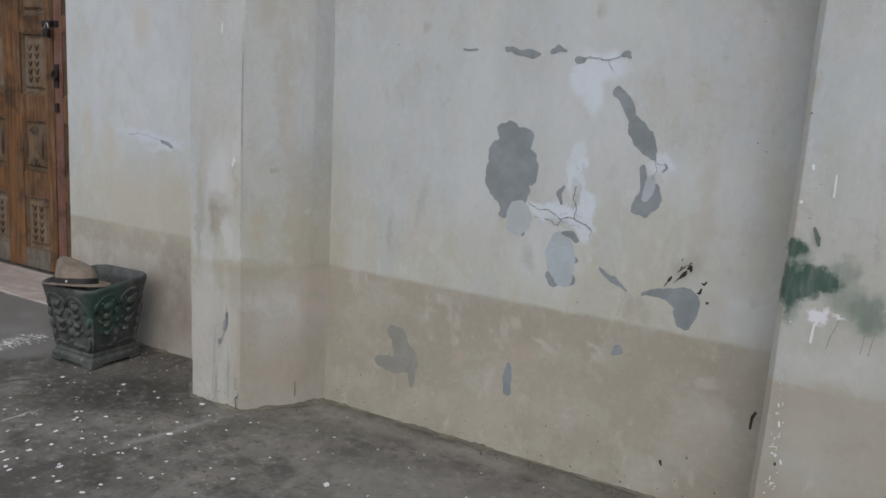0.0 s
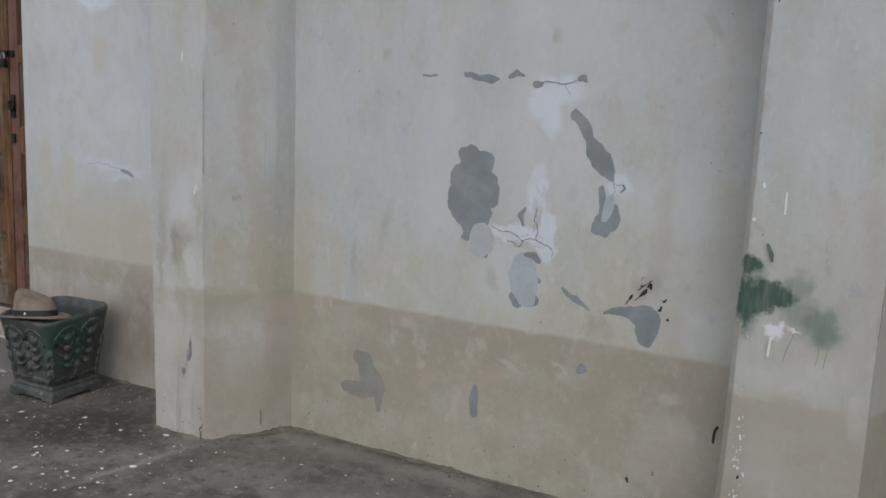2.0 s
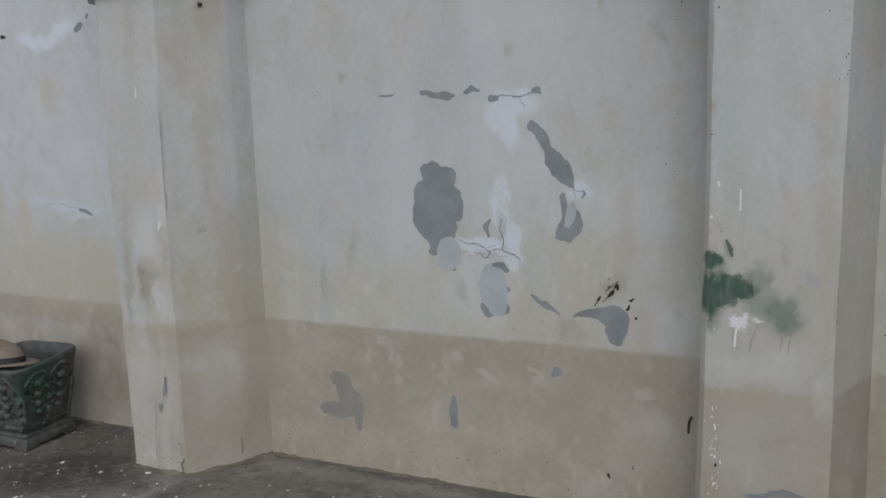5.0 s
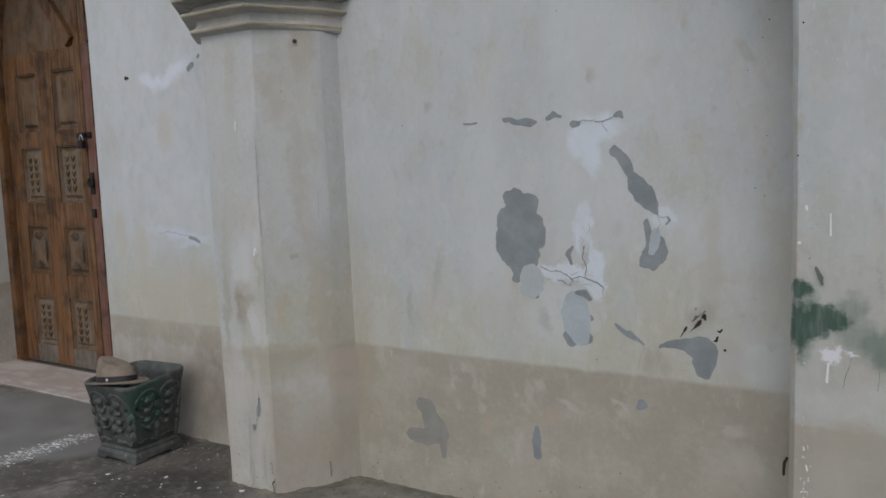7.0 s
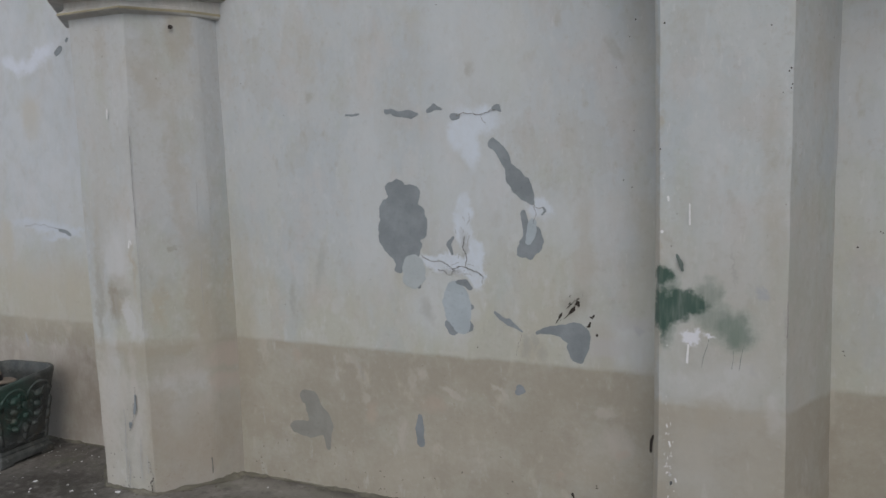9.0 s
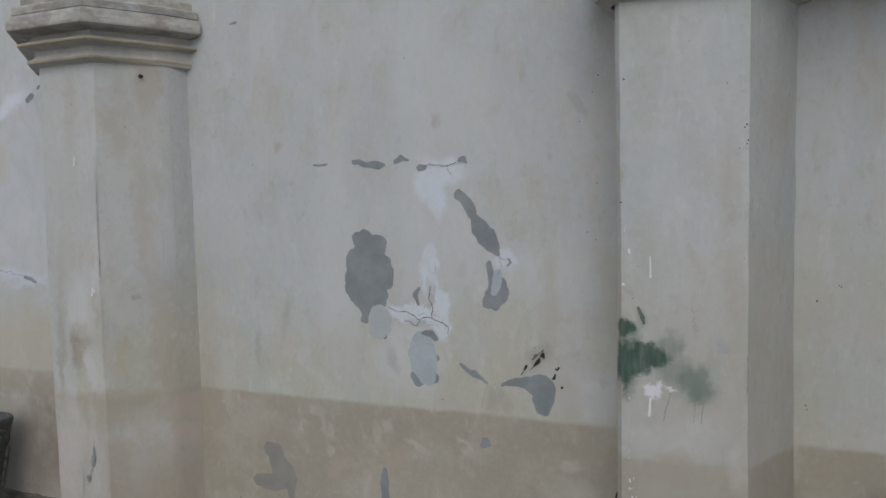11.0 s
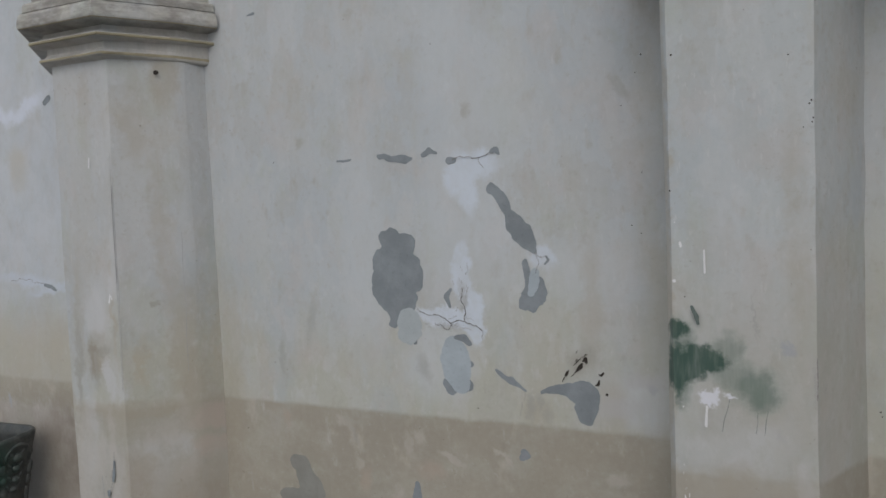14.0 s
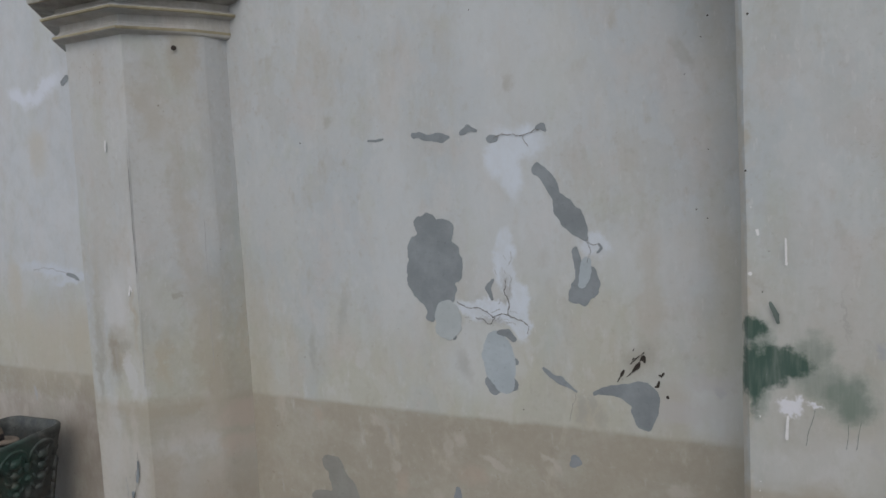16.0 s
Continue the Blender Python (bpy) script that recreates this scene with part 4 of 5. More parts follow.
for x, z in ((0.09, 1.70), (1.685, 1.285), (1.135, 0.662), (1.22, 0.245), (1.66, 1.66), (0.30, 1.56), (1.06, 0.16), (1.72, 1.45), (1.00, 1.93), (0.94, 0.115), (1.714, 1.26), (0.11, 0.50), (2.457, 1.123), (2.463, 1.119), (2.367, 0.748), (2.371, 0.735), (2.397, 1.074), (1.706, 1.757), (1.725, 1.811)):
    flake("speck", [(x, z, 0.0022)], M_BLACK, wall, rag=0.001, step=0.002)
# scratches near the door and below the capital
flake("bare_patch", [(-0.985, 1.905, 0.012), (-0.955, 1.925, 0.012)], M_CEMENT, wall, rag=0.005, step=0.004)
flake("bare_patch", [(-0.915, 1.955, 0.008), (-0.905, 1.965, 0.006)], M_CEMENT, wall, rag=0.004, step=0.003)
flake("bare_patch", [(-1.06, 1.068, 0.007), (-1.01, 1.060, 0.011), (-0.985, 1.045, 0.006)], M_CEMENT, wall, rag=0.006, step=0.004)
flake("bare_patch", [(0.205, 2.135, 0.003), (0.235, 2.140, 0.006)], M_CEMENT, wall, rag=0.004, step=0.003)
crack([(1.07, 1.523), (1.12, 1.532), (1.17, 1.528), (1.225, 1.540)], 0.0036, wall)
crack([(1.17, 1.528), (1.185, 1.49)], 0.0024, wall)
crack([(1.095, 1.085), (1.10, 1.00), (1.095, 0.965), (1.13, 0.95), (1.165, 0.93)], 0.0042, wall)
crack([(1.095, 0.965), (1.04, 0.955), (0.99, 0.985), (0.91, 1.005)], 0.0036, wall)
crack([(1.05, 0.955), (1.02, 0.935), (0.98, 0.955)], 0.0030, wall)
crack([(1.165, 0.93), (1.162, 0.905)], 0.0024, wall)
crack([(1.362, 1.205), (1.375, 1.19), (1.40, 1.19)], 0.0024, wall)
crack([(1.36, 1.205), (1.375, 1.165), (1.365, 1.13)], 0.0018, wall)
crack([(1.31, 0.735), (1.30, 0.68), (1.29, 0.64)], 0.0012, wall)
craze = random.Random(5)
for k in range(26):
    if k < 12:
        x, z = craze.uniform(0.93, 1.10), craze.uniform(0.935, 0.985)
    else:
        x, z = craze.gauss(1.088, 0.014), craze.uniform(1.00, 1.15)
    a, l = craze.uniform(-0.6, 0.6) + (0 if k < 12 else 1.5), craze.uniform(0.012, 0.035)
    crack([(x, z), (x + l * math.cos(a), z + l * math.sin(a))], craze.uniform(0.0012, 0.0026), wall, material=M_CRAZE, lift=0.0030)
crack([(-1.30, 1.085), (-1.16, 1.095), (-1.06, 1.07)], 0.0024, wall)

# marks on the pilasters
RF, LF = -0.3032, -0.3382
hole = flake("hole_mark", [(0.175, 1.922, 0.012)], M_BLACK, left_pilaster, 0.0, rag=0.006, step=0.003, lift=0.008)
hole.matrix_basis = pose(-0.20, -0.335, 0, 0, 0, 54.3)
flake("bare_patch", [(-0.275, 0.42, 0.005), (-0.278, 0.37, 0.005), (-0.285, 0.345, 0.006)], M_CEMENT, left_pilaster, LF, rag=0.006, step=0.004, lift=0.0024)
flake("bare_patch", [(-0.312, 0.295, 0.008), (-0.315, 0.28, 0.004)], M_CEMENT, left_pilaster, LF, rag=0.006, step=0.004, lift=0.0024)
crack([(-0.275, 0.46), (-0.278, 0.40), (-0.30, 0.31), (-0.32, 0.26)], 0.0024, left_pilaster, LF, lift=0.0024)
crack([(-0.203, 1.62), (-0.205, 1.30), (-0.202, 0.95), (-0.204, 0.70)], 0.0035, left_pilaster, LF, M_CRAZE, 0.003, 0.002, "crack", 0.008)
seam = crack([(0.2405, 1.30), (0.2425, 1.05), (0.2395, 0.74)], 0.0026, left_pilaster, 0.0, M_CRAZE, 0.003, 0.006, "seam", 0.012)
seam.matrix_basis = pose(-0.20, -0.335, 0, 0, 0, 54.3)
crack([(-0.202, 1.50), (-0.204, 1.28), (-0.201, 1.12)], 0.0030, left_pilaster, LF, M_CRACK, 0.002, 0.003, "crack", 0.006)
crack([(2.217, 0.95), (2.218, 0.90), (2.216, 0.84)], 0.0026, right_pilaster, RF, M_CRACK, 0.002, 0.004, "crack", 0.02)
crack([(-0.202, 0.075), (-0.222, 0.050), (-0.212, 0.004)], 0.0065, left_pilaster, LF, M_BLACK, lift=0.0024)
streak = crack([(0.236, 0.115), (0.238, 0.08), (0.237, 0.045)], 0.0075, left_pilaster, 0.0, M_CRACK, 0.003, 0.006, "streak", 0.02)
streak.matrix_basis = pose(-0.20, -0.335, 0, 0, 0, 54.3)
for line in ([(-0.345, 0.36), (-0.350, 0.20), (-0.353, 0.03)], [(-0.335, 0.15), (-0.338, 0.02)], [(-0.262, 0.24), (-0.268, 0.13), (-0.263, 0.05)], [(-0.232, 0.17), (-0.228, 0.09)]):
    crack(line, 0.0045, left_pilaster, LF, M_CRAZE, 0.004, 0.0024, "crack", 0.05)
pitting = random.Random(21)
for k in range(26):
    x, z = pitting.uniform(-0.47, -0.215), 0.012 + 0.16 * pitting.random() ** 2
    flake("pit", [(x, z, pitting.uniform(0.0015, 0.0035))], M_CRACK, left_pilaster, LF, rag=0.002, step=0.003, lift=0.0024)
for k in range(60):
    x, z = pitting.uniform(0.05, 1.76), 0.025 + 0.17 * pitting.random() ** 2
    flake("pit", [(x, z, pitting.uniform(0.0015, 0.0035)), (x + pitting.uniform(-0.006, 0.006), z, 0.0015)], M_DIRT, wall, 0.0, rag=0.002, step=0.003)
crack([(-0.205, 0.075), (-0.218, 0.115), (-0.208, 0.15)], 0.0018, left_pilaster, LF, lift=0.0024)
for spine in ([(-0.245, 1.075, 0.003), (-0.25, 1.045, 0.005)], [(-0.235, 1.055, 0.003), (-0.24, 1.07, 0.003)], [(-0.315, 1.60, 0.003), (-0.318, 1.565, 0.003)]):
    flake("paint_drip", spine, M_WHITE, left_pilaster, LF, rag=0.0015, step=0.003, lift=0.0024)
for spine in (
    [(1.868, 1.143, 0.0056)], [(1.947, 1.225, 0.0019), (1.948, 1.165, 0.0025)], [(1.885, 1.245, 0.0031), (1.887, 1.235, 0.0019)], [(1.872, 1.30, 0.0019)],
    [(1.947, 0.805, 0.0020), (1.945, 0.780, 0.0022), (1.944, 0.752, 0.0035)],
    [(1.893, 0.50, 0.0030), (1.896, 0.485, 0.0022)], [(1.885, 0.555, 0.0016), (1.887, 0.545, 0.0020)], [(1.905, 0.43, 0.0020)], [(1.912, 0.385, 0.0015), (1.914, 0.375, 0.0015)], [(1.887, 0.60, 0.0019)],
    [(1.889, 0.575, 0.0020)], [(1.892, 0.525, 0.0016)], [(1.900, 0.455, 0.0024)], [(1.898, 0.415, 0.0015)], [(1.908, 0.345, 0.0018)], [(1.884, 0.64, 0.0015)], [(1.903, 0.31, 0.0018)], [(1.890, 0.46, 0.0012)],
    [(1.887, 0.895, 0.0012)], [(1.899, 0.902, 0.0015)], [(1.924, 0.900, 0.0012)], [(1.895, 0.884, 0.0009)], [(1.912, 0.940, 0.0008)], [(1.935, 0.905, 0.0009)], [(1.878, 0.955, 0.0008)], [(1.885, 0.80, 0.0019)], [(1.872, 0.80, 0.0012)],
):
    flake("paint_drip", [(x, z, r + 0.0004) for x, z, r in spine], M_WHITE, right_pilaster, RF, rag=0.0015, step=0.003, lift=0.0024)
chips = random.Random(8)
for k in range(34):
    z = chips.uniform(0.22, 0.62)
    x = 1.884 + 0.05 * (0.6 - z) + chips.gauss(0, 0.009)
    flake("paint_chip", [(x, z, chips.uniform(0.001, 0.003)), (x + chips.uniform(-0.004, 0.004), z - chips.uniform(0, 0.012), 0.0012)], M_WHITE, right_pilaster, RF, rag=0.002, step=0.003, lift=0.0024)
flake("scrape", [(1.912, 1.075, 0.004), (1.925, 1.045, 0.008), (1.928, 1.03, 0.004)], M_GREENISH, right_pilaster, RF, rag=0.005, step=0.003, lift=0.0024)
flake("bare_patch", [(1.99, 0.285, 0.006), (2.05, 0.285, 0.014), (2.10, 0.30, 0.026), (2.16, 0.29, 0.006)], M_CEMENT, right_pilaster, RF, rag=0.010, step=0.004, lift=0.0024)
for line in ([(2.005, 0.83), (1.99, 0.77), (1.985, 0.74)], [(2.075, 0.80), (2.07, 0.74)], [(2.10, 0.81), (2.09, 0.74)]):
    crack(line, 0.0018, right_pilaster, RF, M_GREENISH, 0.002, 0.004, "dribble", 0.04)
for x, z in ((2.159, 1.715), (2.206, 1.589), (2.212, 1.543), (2.215, 1.553), (2.192, 1.531), (2.211, 1.597), (1.872, 1.746), (1.862, 1.386), (1.895, 1.10)):
    flake("speck", [(x, z, 0.0025)], M_BLACK, right_pilaster, RF, rag=0.001, step=0.002, lift=0.0024)

# ---- the double door ----
door = holder("door_1", pose(0, DOOR_Y, 0), "tall closed double door of carved brown wood with padlock", "door", kind="structure")
MEET = (DOOR_L + DOOR_R) / 2


def arch_band(bm, outer, inner, y0, y1):
    """A flat band between two lines of points, y0 to y1 thick."""
    loops = [[(a[0], y0, a[1]), (a[0], y1, a[1]), (b[0], y1, b[1]), (b[0], y0, b[1])] for a, b in zip(outer, inner)]
    rings(bm, loops, True, True, True)
    bmesh.ops.recalc_face_normals(bm, faces=bm.faces)


bm = bmesh.new()
outer = [(DOOR_L + 0.001, 0.0)] + arch(DOOR_L + 0.001, DOOR_R - 0.001, SPRING, 1.219) + [(DOOR_R - 0.001, 0.0)]
inner = [(DOOR_L + 0.065, 0.0)] + arch(DOOR_L + 0.065, DOOR_R - 0.065, SPRING, 1.155) + [(DOOR_R - 0.065, 0.0)]
arch_band(bm, outer, inner, -0.05, 0.09)
part("door_frame", bm, M_WOOD, door, "dark wooden arched frame")


def raised_panel(bm, x0, x1, z0, z1, y, rise=0.018, edge=0.045):
    """A panel whose middle stands proud of its bevelled border."""
    def r(i, yy):
        return [(x0 + i, yy, z0 + i), (x1 - i, yy, z0 + i), (x1 - i, yy, z1 - i), (x0 + i, yy, z1 - i)]
    rings(bm, [r(0, y + 0.003), r(0, y - 0.014), r(0.012, y - 0.018), r(0.020, y + 0.003), r(0.038, y + 0.003), r(edge + 0.012, y - rise), r(edge + 0.020, y - rise)], True, False, True)
    bmesh.ops.recalc_face_normals(bm, faces=bm.faces)


def leaf(side, material_edge):
    """side -1: the leaf on the planter's far side; +1 its mirror image."""
    def span(a, b):
        lo, hi = MEET + side * a, MEET + side * b
        return (lo, hi) if lo < hi else (hi, lo)

    ob = part("door_leaf", box(bmesh.new(), *span(0.02, 0.95), 0.03, 0.05, 0.012, 2.29), M_WOOD, door)
    for a, b, mat in ((0.006, 0.090, material_edge), (0.355, 0.563, M_WOOD), (0.808, 0.962, M_WOOD)):
        x0, x1 = span(a, b)
        if 0.3 < a < 0.5:
            x0, x1 = x0 + 0.005, x1 - 0.005
        part("stile", box(bmesh.new(), x0, x1, 0.0, 0.032, 0.014, 2.29, 0.004), mat, ob)
    for z0, z1 in ((0.014, 0.148), (0.519, 0.687), (1.042, 1.213), (1.617, 1.728), (2.141, 2.285)):
        part("rail", box(bmesh.new(), *span(0.085, 0.812), 0.002, 0.031, z0, z1, 0.004), M_WOOD_GREY if z0 < 0.1 else M_WOOD, ob)
    for col, (a, b) in enumerate(((0.086, 0.366), (0.552, 0.815))):
        x0, x1 = span(a, b)
        for row, (z0, z1) in enumerate(((0.145, 0.522), (0.684, 1.045), (1.210, 1.620), (1.725, 2.144))):
            bm = bmesh.new()
            raised_panel(bm, x0, x1, z0, z1, 0.026, 0.016 if row != 1 else 0.024)
            panel = part("panel", bm, M_WOOD_WORN if row in (0, 2) else M_WOOD_PANEL, ob)
            mid, zm = (x0 + x1) / 2, (z0 + z1) / 2
            bm = bmesh.new()
            if row in (0, 2):
                for dx in (-0.036, 0.036):
                    for k in range(5):
                        z = zm + (k - 2) * 0.052
                        for lean in (-1, 1):
                            knob(bm, mid + dx + lean * 0.009, 0.010, z, 0.008, 0.010, 0.026, Matrix.Rotation(radians(28 * lean), 4, "Y"), 8, 5)
            elif row == 1:
                # four fans that leave a waisted field between them
                for lean in (-1, 1):
                    for k in range(5):
                        a = radians((k - 2) * 24)
                        knob(bm, mid + 0.045 * math.sin(a), 0.001, zm + lean * (0.150 - 0.050 * math.cos(a)), 0.009, 0.007, 0.030, Matrix.Rotation(-lean * a, 4, "Y"), 8, 5)
                    knob(bm, mid + lean * 0.082, 0.002, zm, 0.010, 0.007, 0.085, None, 10, 6)
            if row < 3:
                part("carving", bm, M_WOOD_CARVED, ob, "carved relief", True)
            else:
                bm.free()
    # arched head with a slanting brace
    bm = bmesh.new()
    rim = arch(DOOR_L + 0.066, DOOR_R - 0.066, SPRING, 1.154)
    pts = [(x, z) for x, z in rim if z > 2.286 and (x - MEET) * side > 0.005]
    pts = sorted(pts, key=lambda q: q[1])
    foot = [(MEET + side * 0.006, 2.287), (pts[0][0], 2.287)]
    head = [foot[0], foot[1]] + pts + [(MEET + side * 0.006, pts[-1][1])]
    f = [bm.verts.new((x, 0.016, z)) for x, z in head]
    g = [bm.verts.new((x, 0.048, z)) for x, z in head]
    bm.faces.new(f), bm.faces.new(g[::-1])
    for k in range(len(head)):
        m = (k + 1) % len(head)
        bm.faces.new((f[k], g[k], g[m], f[m]))
    bmesh.ops.recalc_face_normals(bm, faces=bm.faces)
    part("head_panel", bm, M_WOOD_PANEL, ob)
    bm = bmesh.new()
    a, b = Vector((MEET + side * 0.085, 0, 2.31)), Vector((MEET + side * 0.52, 0, 2.83))
    w = Vector((-(b - a).z, 0, (b - a).x)).normalized() * 0.045
    rings(bm, [[q + Vector((0, 0.02, 0)), q + Vector((0, -0.028, 0)), q + w * 2 + Vector((0, -0.028, 0)), q + w * 2 + Vector((0, 0.02, 0))] for q in (a - w, b - w)], True, True, True)
    bmesh.ops.recalc_face_normals(bm, faces=bm.faces)
    part("brace", bm, M_WOOD, ob)
    bm = bmesh.new()
    box(bm, *span(0.006, 0.075), 0.0, 0.03, 2.287, 3.0, 0.004)
    part("stile", bm, M_WOOD, ob)
    return ob


leaf(-1, M_WOOD)
leaf(1, M_WOOD_RED)
bm = bmesh.new()
box(bm, MEET - 0.10, MEET + 0.06, -0.012, 0.001, 1.655, 1.695, 0.003)
box(bm, MEET - 0.02, MEET + 0.02, -0.03, -0.010, 1.66, 1.69, 0.003)
hasp = part("hasp", bm, M_IRON, door, "blackened iron hasp")
bm = bmesh.new()
box(bm, MEET - 0.03, MEET + 0.025, -0.055, -0.025, 1.585, 1.640, 0.006)
lock = holder("padlock", pose(0, DOOR_Y, 0), "dark iron padlock with bright shackle hanging from the door hasp", "padlock")
part("case", bm, M_IRON, lock)
bm = bmesh.new()
tube(bm, [(MEET - 0.0025 + 0.018 * math.cos(a), -0.040, 1.637 + 0.040 * math.sin(a)) for a in (math.pi * k / 10 for k in range(11))], 0.005)
part("shackle", bm, M_STEEL, lock, "bright steel shackle", True)
bm = bmesh.new()
box(bm, MEET + 0.012, MEET + 0.055, -0.010, 0.001, 1.27, 1.42, 0.003)
tube(bm, [(MEET + 0.033 + 0.026 * math.cos(a), -0.018, 1.35 + 0.032 * math.sin(a)) for a in (2 * math.pi * k / 14 for k in range(15))], 0.006)
box(bm, MEET + 0.015, MEET + 0.05, -0.014, 0.001, 1.11, 1.17, 0.003)
part("handle", bm, M_IRON, door, "blackened iron ring handle")

# ---- tiled doorstep in the recess ----
step_slab = tagged(part("doorstep", box(bmesh.new(), DOOR_L + 0.002, DOOR_R - 0.002, 0.13, DOOR_Y - 0.055, -0.02, 0.006), M_GROUT), "low doorstep of pinkish marbled stone", "doorstep", kind="structure")
part("slab", box(bmesh.new(), DOOR_L + 0.004, DOOR_R - 0.004, 0.131, DOOR_Y - 0.057, 0.006, 0.016, 0.003), M_TILE, step_slab)


# ---- glazed planter ----
PX, PY = -1.218, -0.268
planter = holder("planter", pose(PX, PY, 0, 0, 0, 1.5), "square flared green-glazed planter with moulded grapes on the paving", "planter")


def sag(bm):
    """The rim sits a little lower on the side away from the wall."""
    for v in bm.verts:
        v.co.z += (v.co.y - 0.18) * 0.09 * max(0.0, v.co.z - 0.06) / 0.36


def squared(half, z, corner=0.03, bulge=0.0):
    """A square loop with rounded corners."""
    out = []
    for k in range(4):
        for s in range(5):
            a = math.pi / 2 * k + math.pi / 8 * s
            cx, cy = (half - corner) * (1 if k in (0, 3) else -1), (half - corner) * (1 if k in (0, 1) else -1)
            out.append((cx + corner * math.cos(a), cy + corner * math.sin(a), z))
    return out


bm = bmesh.new()
rings(bm, [squared(h, z, c) for h, z, c in ((0.126, 0.070, 0.02), (0.129, 0.09, 0.02), (0.141, 0.18, 0.03), (0.156, 0.28, 0.035), (0.171, 0.36, 0.045), (0.180, 0.400, 0.05), (0.183, 0.415, 0.055), (0.177, 0.424, 0.055), (0.166, 0.420, 0.05), (0.155, 0.37, 0.04), (0.140, 0.28, 0.03), (0.13, 0.25, 0.02))], True, True, False)
bmesh.ops.recalc_face_normals(bm, faces=bm.faces)
for v in bm.verts:
    v.co += noise.noise_vector(v.co * 11) * 0.006
sag(bm)
body = part("body", bm, M_POT, planter, smooth=True)
bm = bmesh.new()
rings(bm, [squared(h, z, 0.015) for h, z in ((0.140, 0.009), (0.147, 0.018), (0.146, 0.040), (0.141, 0.048), (0.134, 0.054), (0.135, 0.062), (0.131, 0.074), (0.115, 0.080))], True, True, True)
bmesh.ops.recalc_face_normals(bm, faces=bm.faces)
part("plinth", bm, M_POT, planter)
for sx in (-1, 1):
    for sy in (-1, 1):
        part("foot", box(bmesh.new(), sx * 0.111 - 0.036, sx * 0.111 + 0.036, sy * 0.111 - 0.036, sy * 0.111 + 0.036, 0.0, 0.020, 0.008), M_POT, planter)
bm = bmesh.new()
rings(bm, [squared(0.136, 0.262, 0.02)], True, False, True)
bm.faces.ensure_lookup_table()
bmesh.ops.subdivide_edges(bm, edges=bm.edges, cuts=1)
for k in range(60):
    knob(bm, random.uniform(-0.11, 0.11), random.uniform(-0.11, 0.11), 0.263, 0.012, 0.012, 0.008, None, 6, 4)
part("soil", bm, M_SOIL, planter, "dry dark soil")


rng_pot = random.Random(4)


def wall_at(z):
    """Half the width of the flared body at height z."""
    return float(np.interp(z, (0.07, 0.09, 0.18, 0.28, 0.36, 0.40), (0.126, 0.129, 0.141, 0.156, 0.171, 0.180)))


def ornament(name, bm, turn, label=""):
    """A moulded piece of one face, turned to its side of the body."""
    bmesh.ops.transform(bm, matrix=Matrix.Rotation(math.pi / 2 * turn, 4, "Z"), verts=bm.verts)
    for v in bm.verts:
        v.co += noise.noise_vector(v.co * 38 + Vector((turn, 0, 0))) * 0.004
    sag(bm)
    part(name, bm, M_POT, body, label, True)


for k in range(4):
    for col in (-1, 1):
        # a hanging bunch of fruit with drooping leaves on both sides
        for row, z in enumerate((0.322, 0.268, 0.218, 0.172)):
            h = wall_at(z)
            size = 0.027 - 0.002 * row
            x = col * (0.066 - 0.004 * row) + rng_pot.uniform(-0.004, 0.004)
            bm = bmesh.new()
            knob(bm, x, -h, z, size, 0.021, size * 0.82, None, 12, 8)
            ornament("moulded_fruit", bm, k)
            for lean in (-1, 1):
                bm = bmesh.new()
                knob(bm, x + lean * 0.026, -h - 0.001, z + 0.014 + rng_pot.uniform(-0.004, 0.004), 0.010, 0.008, 0.024, Matrix.Rotation(radians(40 * lean), 4, "Y"), 8, 5)
                ornament("moulded_leaf", bm, k)
        # scroll over the bunch, running up to the corner
        bm = bmesh.new()
        tube(bm, [(col * (0.068 + 0.062 * math.cos(a)), -wall_at(0.318 + 0.060 * math.sin(a)) + 0.002, 0.318 + 0.060 * math.sin(a)) for a in (math.pi * (-0.15 + 1.2 * s / 9) for s in range(10))], 0.010, 6)
        ornament("scroll", bm, k)
        for z in (0.11, 0.15, 0.20, 0.25):
            h = wall_at(z)
            bm = bmesh.new()
            knob(bm, col * h * 0.90, -h * 0.97, z + rng_pot.uniform(-0.01, 0.01), 0.013, 0.013, 0.034, Matrix.Rotation(radians(12 * col), 4, "Y"), 8, 6)
            ornament("corner_leaf", bm, k)
    for z, size in ((0.285, 0.018), (0.225, 0.016), (0.165, 0.020), (0.120, 0.015)):
        bm = bmesh.new()
        knob(bm, rng_pot.uniform(-0.006, 0.006), -wall_at(z), z, size, 0.011, size * 1.4)
        ornament("moulded_bud", bm, k)
    for x in (-0.10, -0.06, -0.02, 0.025, 0.065, 0.10):
        bm = bmesh.new()
        knob(bm, x, -wall_at(0.10), 0.100 + rng_pot.uniform(-0.006, 0.006), 0.024, 0.008, 0.011)
        ornament("moulded_bead", bm, k)

# ---- hat lying on the planter's rim ----
hat = holder("hat", pose(PX - 0.020, PY - 0.090, 0.383, -7, -6, 4), "beige felt brimmed hat with dark ribbon lying on the planter rim", "hat")


def hat_loop(rx, ry, z, dip=0.0, count=40):
    out = []
    for k in range(count):
        a = 2 * math.pi * k / count
        x, y = rx * math.cos(a), ry * math.sin(a)
        out.append((x, y, z + dip * math.cos(a) ** 2 + 0.5 * dip * math.sin(3 * a) * 0.2))
    return out


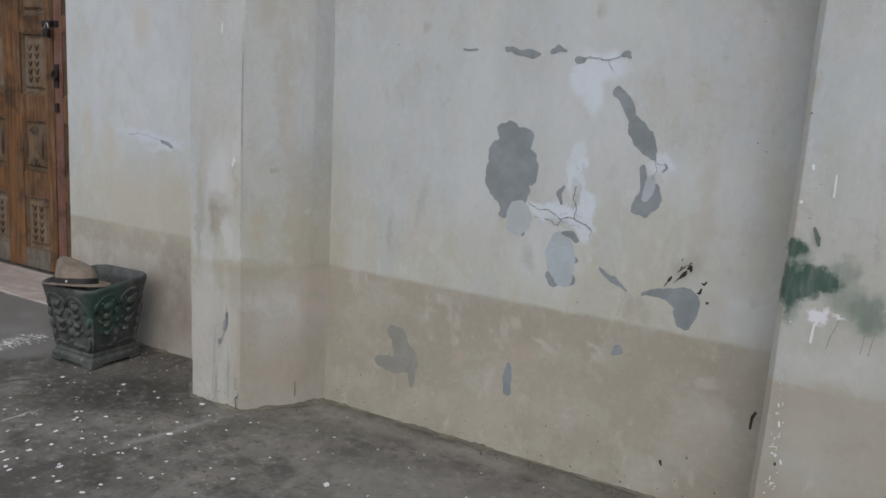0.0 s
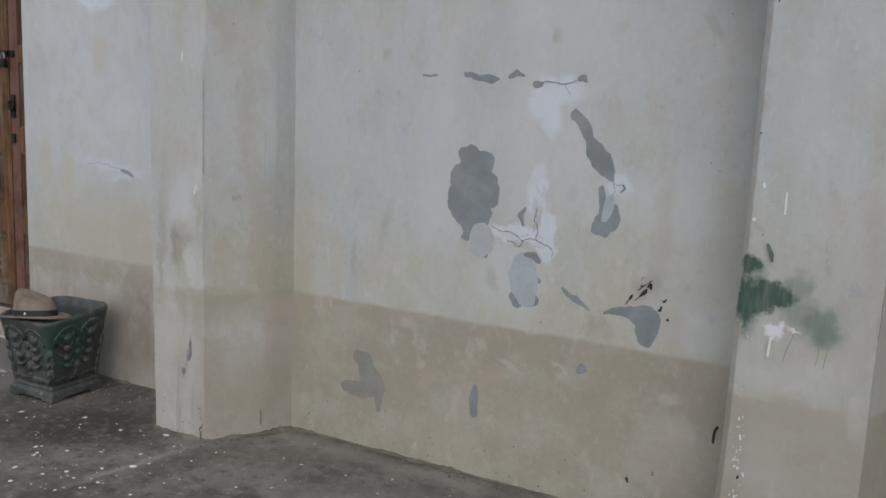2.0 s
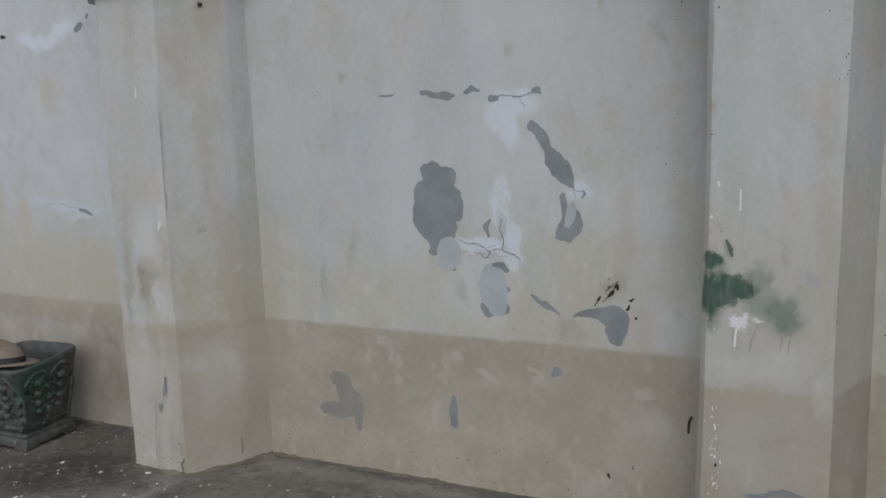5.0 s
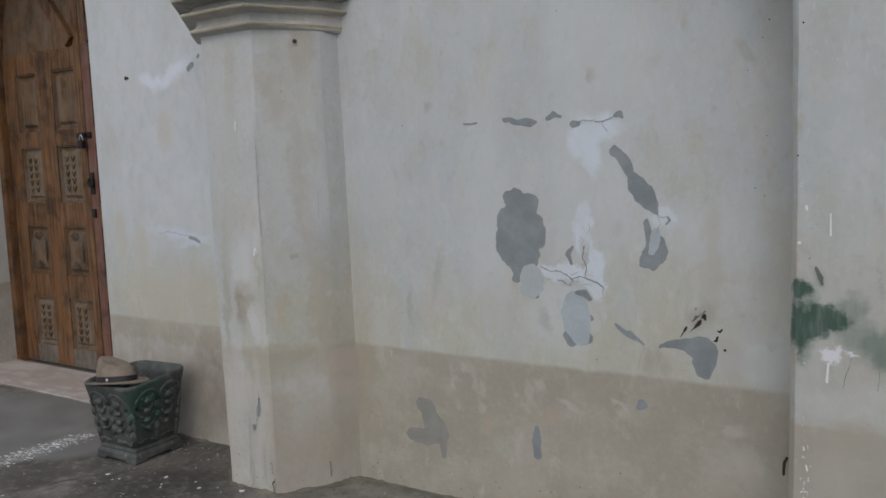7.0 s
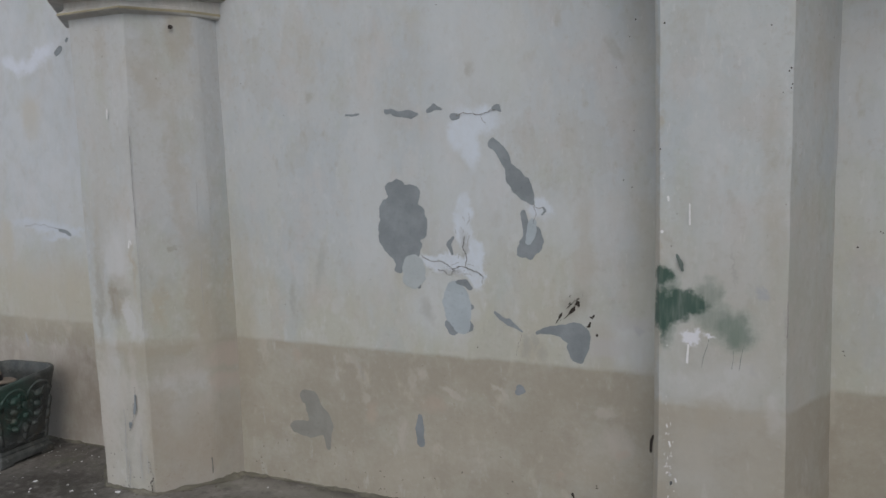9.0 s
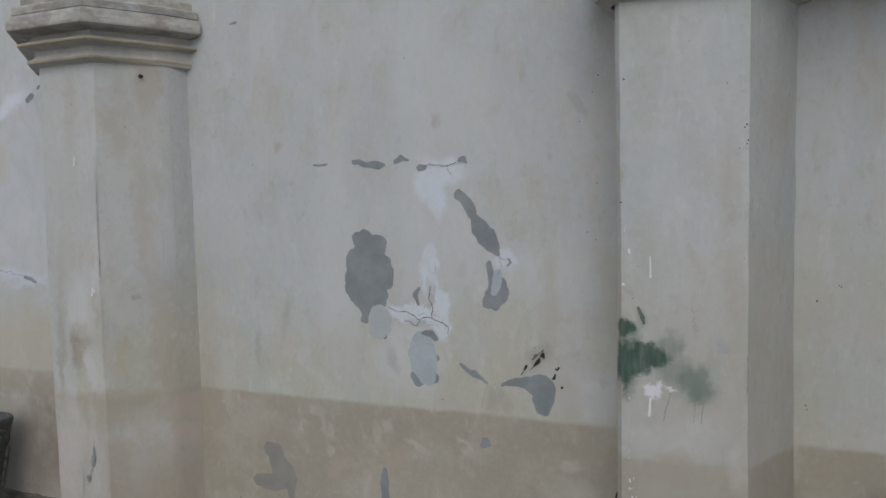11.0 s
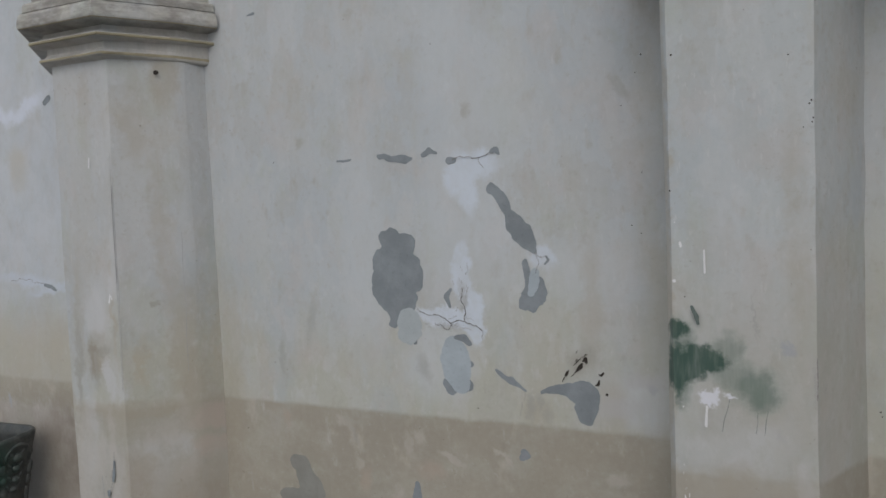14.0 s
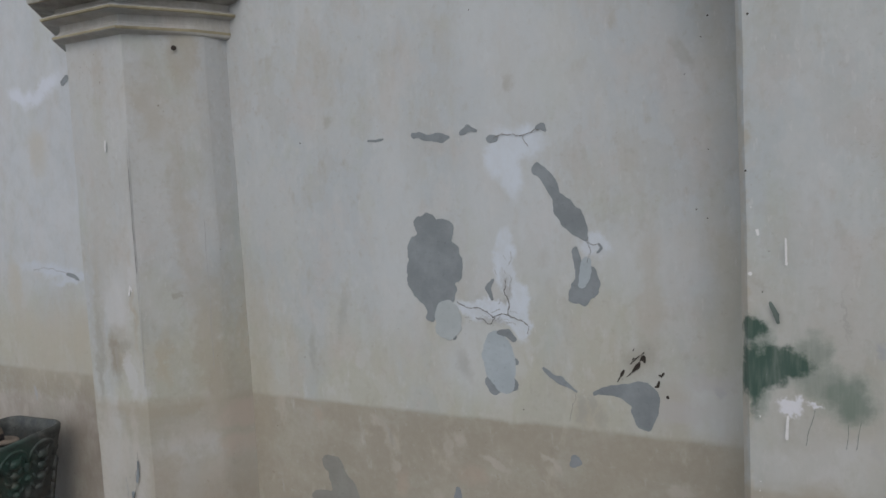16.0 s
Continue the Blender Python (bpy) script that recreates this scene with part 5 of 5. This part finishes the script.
bm = bmesh.new()
rings(bm, [hat_loop(rx, ry, z, d) for rx, ry, z, d in ((0.100, 0.076, 0.001, 0), (0.130, 0.104, -0.001, -0.002), (0.160, 0.128, 0.002, -0.008), (0.174, 0.137, 0.005, -0.012), (0.175, 0.138, 0.008, -0.012), (0.160, 0.128, 0.008, -0.007), (0.130, 0.104, 0.005, -0.001), (0.102, 0.079, 0.007, 0))], True)
bmesh.ops.recalc_face_normals(bm, faces=bm.faces)
part("brim", bm, M_FELT, hat, smooth=True)
bm = bmesh.new()
rings(bm, [hat_loop(rx, ry, z, d) for rx, ry, z, d in ((0.114, 0.080, 0.004, 0), (0.113, 0.079, 0.035, 0), (0.110, 0.074, 0.066, 0), (0.105, 0.067, 0.092, 0.002), (0.096, 0.058, 0.102, 0.003), (0.074, 0.044, 0.103, 0.003), (0.046, 0.024, 0.088, 0.005), (0.018, 0.010, 0.080, 0.004))], True, False, True)
for v in bm.verts:
    v.co.z -= 0.30 * max(0.0, v.co.z - 0.03) / 0.07 * (v.co.x + 0.02)
    if v.co.z > 0.05 and v.co.x > 0.03:
        v.co.y *= 1 - 0.30 * min(1, (v.co.z - 0.05) / 0.05)
bmesh.ops.recalc_face_normals(bm, faces=bm.faces)
part("crown", bm, M_FELT, hat, smooth=True)
bm = bmesh.new()
rings(bm, [hat_loop(rx, ry, z) for rx, ry, z in ((0.1135, 0.0795, 0.006), (0.1165, 0.0825, 0.007), (0.1155, 0.0815, 0.032), (0.1120, 0.0780, 0.033))], True)
bmesh.ops.recalc_face_normals(bm, faces=bm.faces)
part("ribbon", bm, M_BAND, hat, "dark ribbon round the crown")
bm = bmesh.new()
knob(bm, 0.030, -0.080, 0.018, 0.007, 0.004, 0.007)
part("button", bm, M_BADGE, hat, "small cream button", True)

# ---- paint splashes on the paving ----
rng = random.Random(11)
LINE_A, LINE_B = (-1.70, -0.24), (-1.74, -0.88)
bm = bmesh.new()


def splash(x, y, r, stretch=1.0, turn=0.0):
    pts = []
    for k in range(11):
        a = 2 * math.pi * k / 11
        q = r * rng.uniform(0.75, 1.2)
        u, v = q * stretch * math.cos(a), q * math.sin(a)
        pts.append(bm.verts.new((x + u * math.cos(turn) - v * math.sin(turn), y + u * math.sin(turn) + v * math.cos(turn), 0.003)))
    bm.faces.new(pts)


for x, y, r in ((-0.32, -1.09, 0.022), (-0.46, -0.90, 0.015), (-0.24, -0.67, 0.028), (-0.37, -0.38, 0.025), (-0.61, -0.80, 0.009), (-0.34, -0.86, 0.012), (-0.31, -0.96, 0.012), (-0.23, -1.16, 0.019), (-0.10, -1.16, 0.019), (-0.10, -1.09, 0.015), (-0.24, -0.89, 0.012), (-0.21, -0.62, 0.012)):
    splash(x, y, r * 0.42, 1.35, rng.uniform(0, 3))
for k in range(190):
    x, y = rng.gauss(-0.40, 0.42), rng.gauss(-0.95, 0.35)
    if y < -0.40 and not (abs(x - PX) < 0.2 and y > -0.5):
        splash(x, y, abs(rng.gauss(0.0, 0.0036)) + 0.0014, rng.uniform(1, 1.6), rng.uniform(0, 3))
for k in range(40):
    splash(rng.uniform(-0.1, 1.6), rng.uniform(-0.9, -0.08), rng.uniform(0.0015, 0.005), rng.uniform(1, 2), rng.uniform(0, 3))
for k in range(420):
    s = rng.random()
    splash(LINE_A[0] + (LINE_B[0] - LINE_A[0]) * s + rng.gauss(0, 0.045), LINE_A[1] + (LINE_B[1] - LINE_A[1]) * s + rng.gauss(0, 0.035), abs(rng.gauss(0, 0.0028)) + 0.0010, rng.uniform(1, 3.5), rng.uniform(-0.2, 0.5))
for k in range(30):
    splash(PX + rng.uniform(0.05, 0.45), rng.uniform(-0.45, -0.05), rng.uniform(0.0012, 0.004), rng.uniform(1, 2), rng.uniform(0, 3))
tagged(part("paint_splashes", bm, M_WHITE, None), "white paint splashes dried on the paving", "paint splashes", kind="stuff")
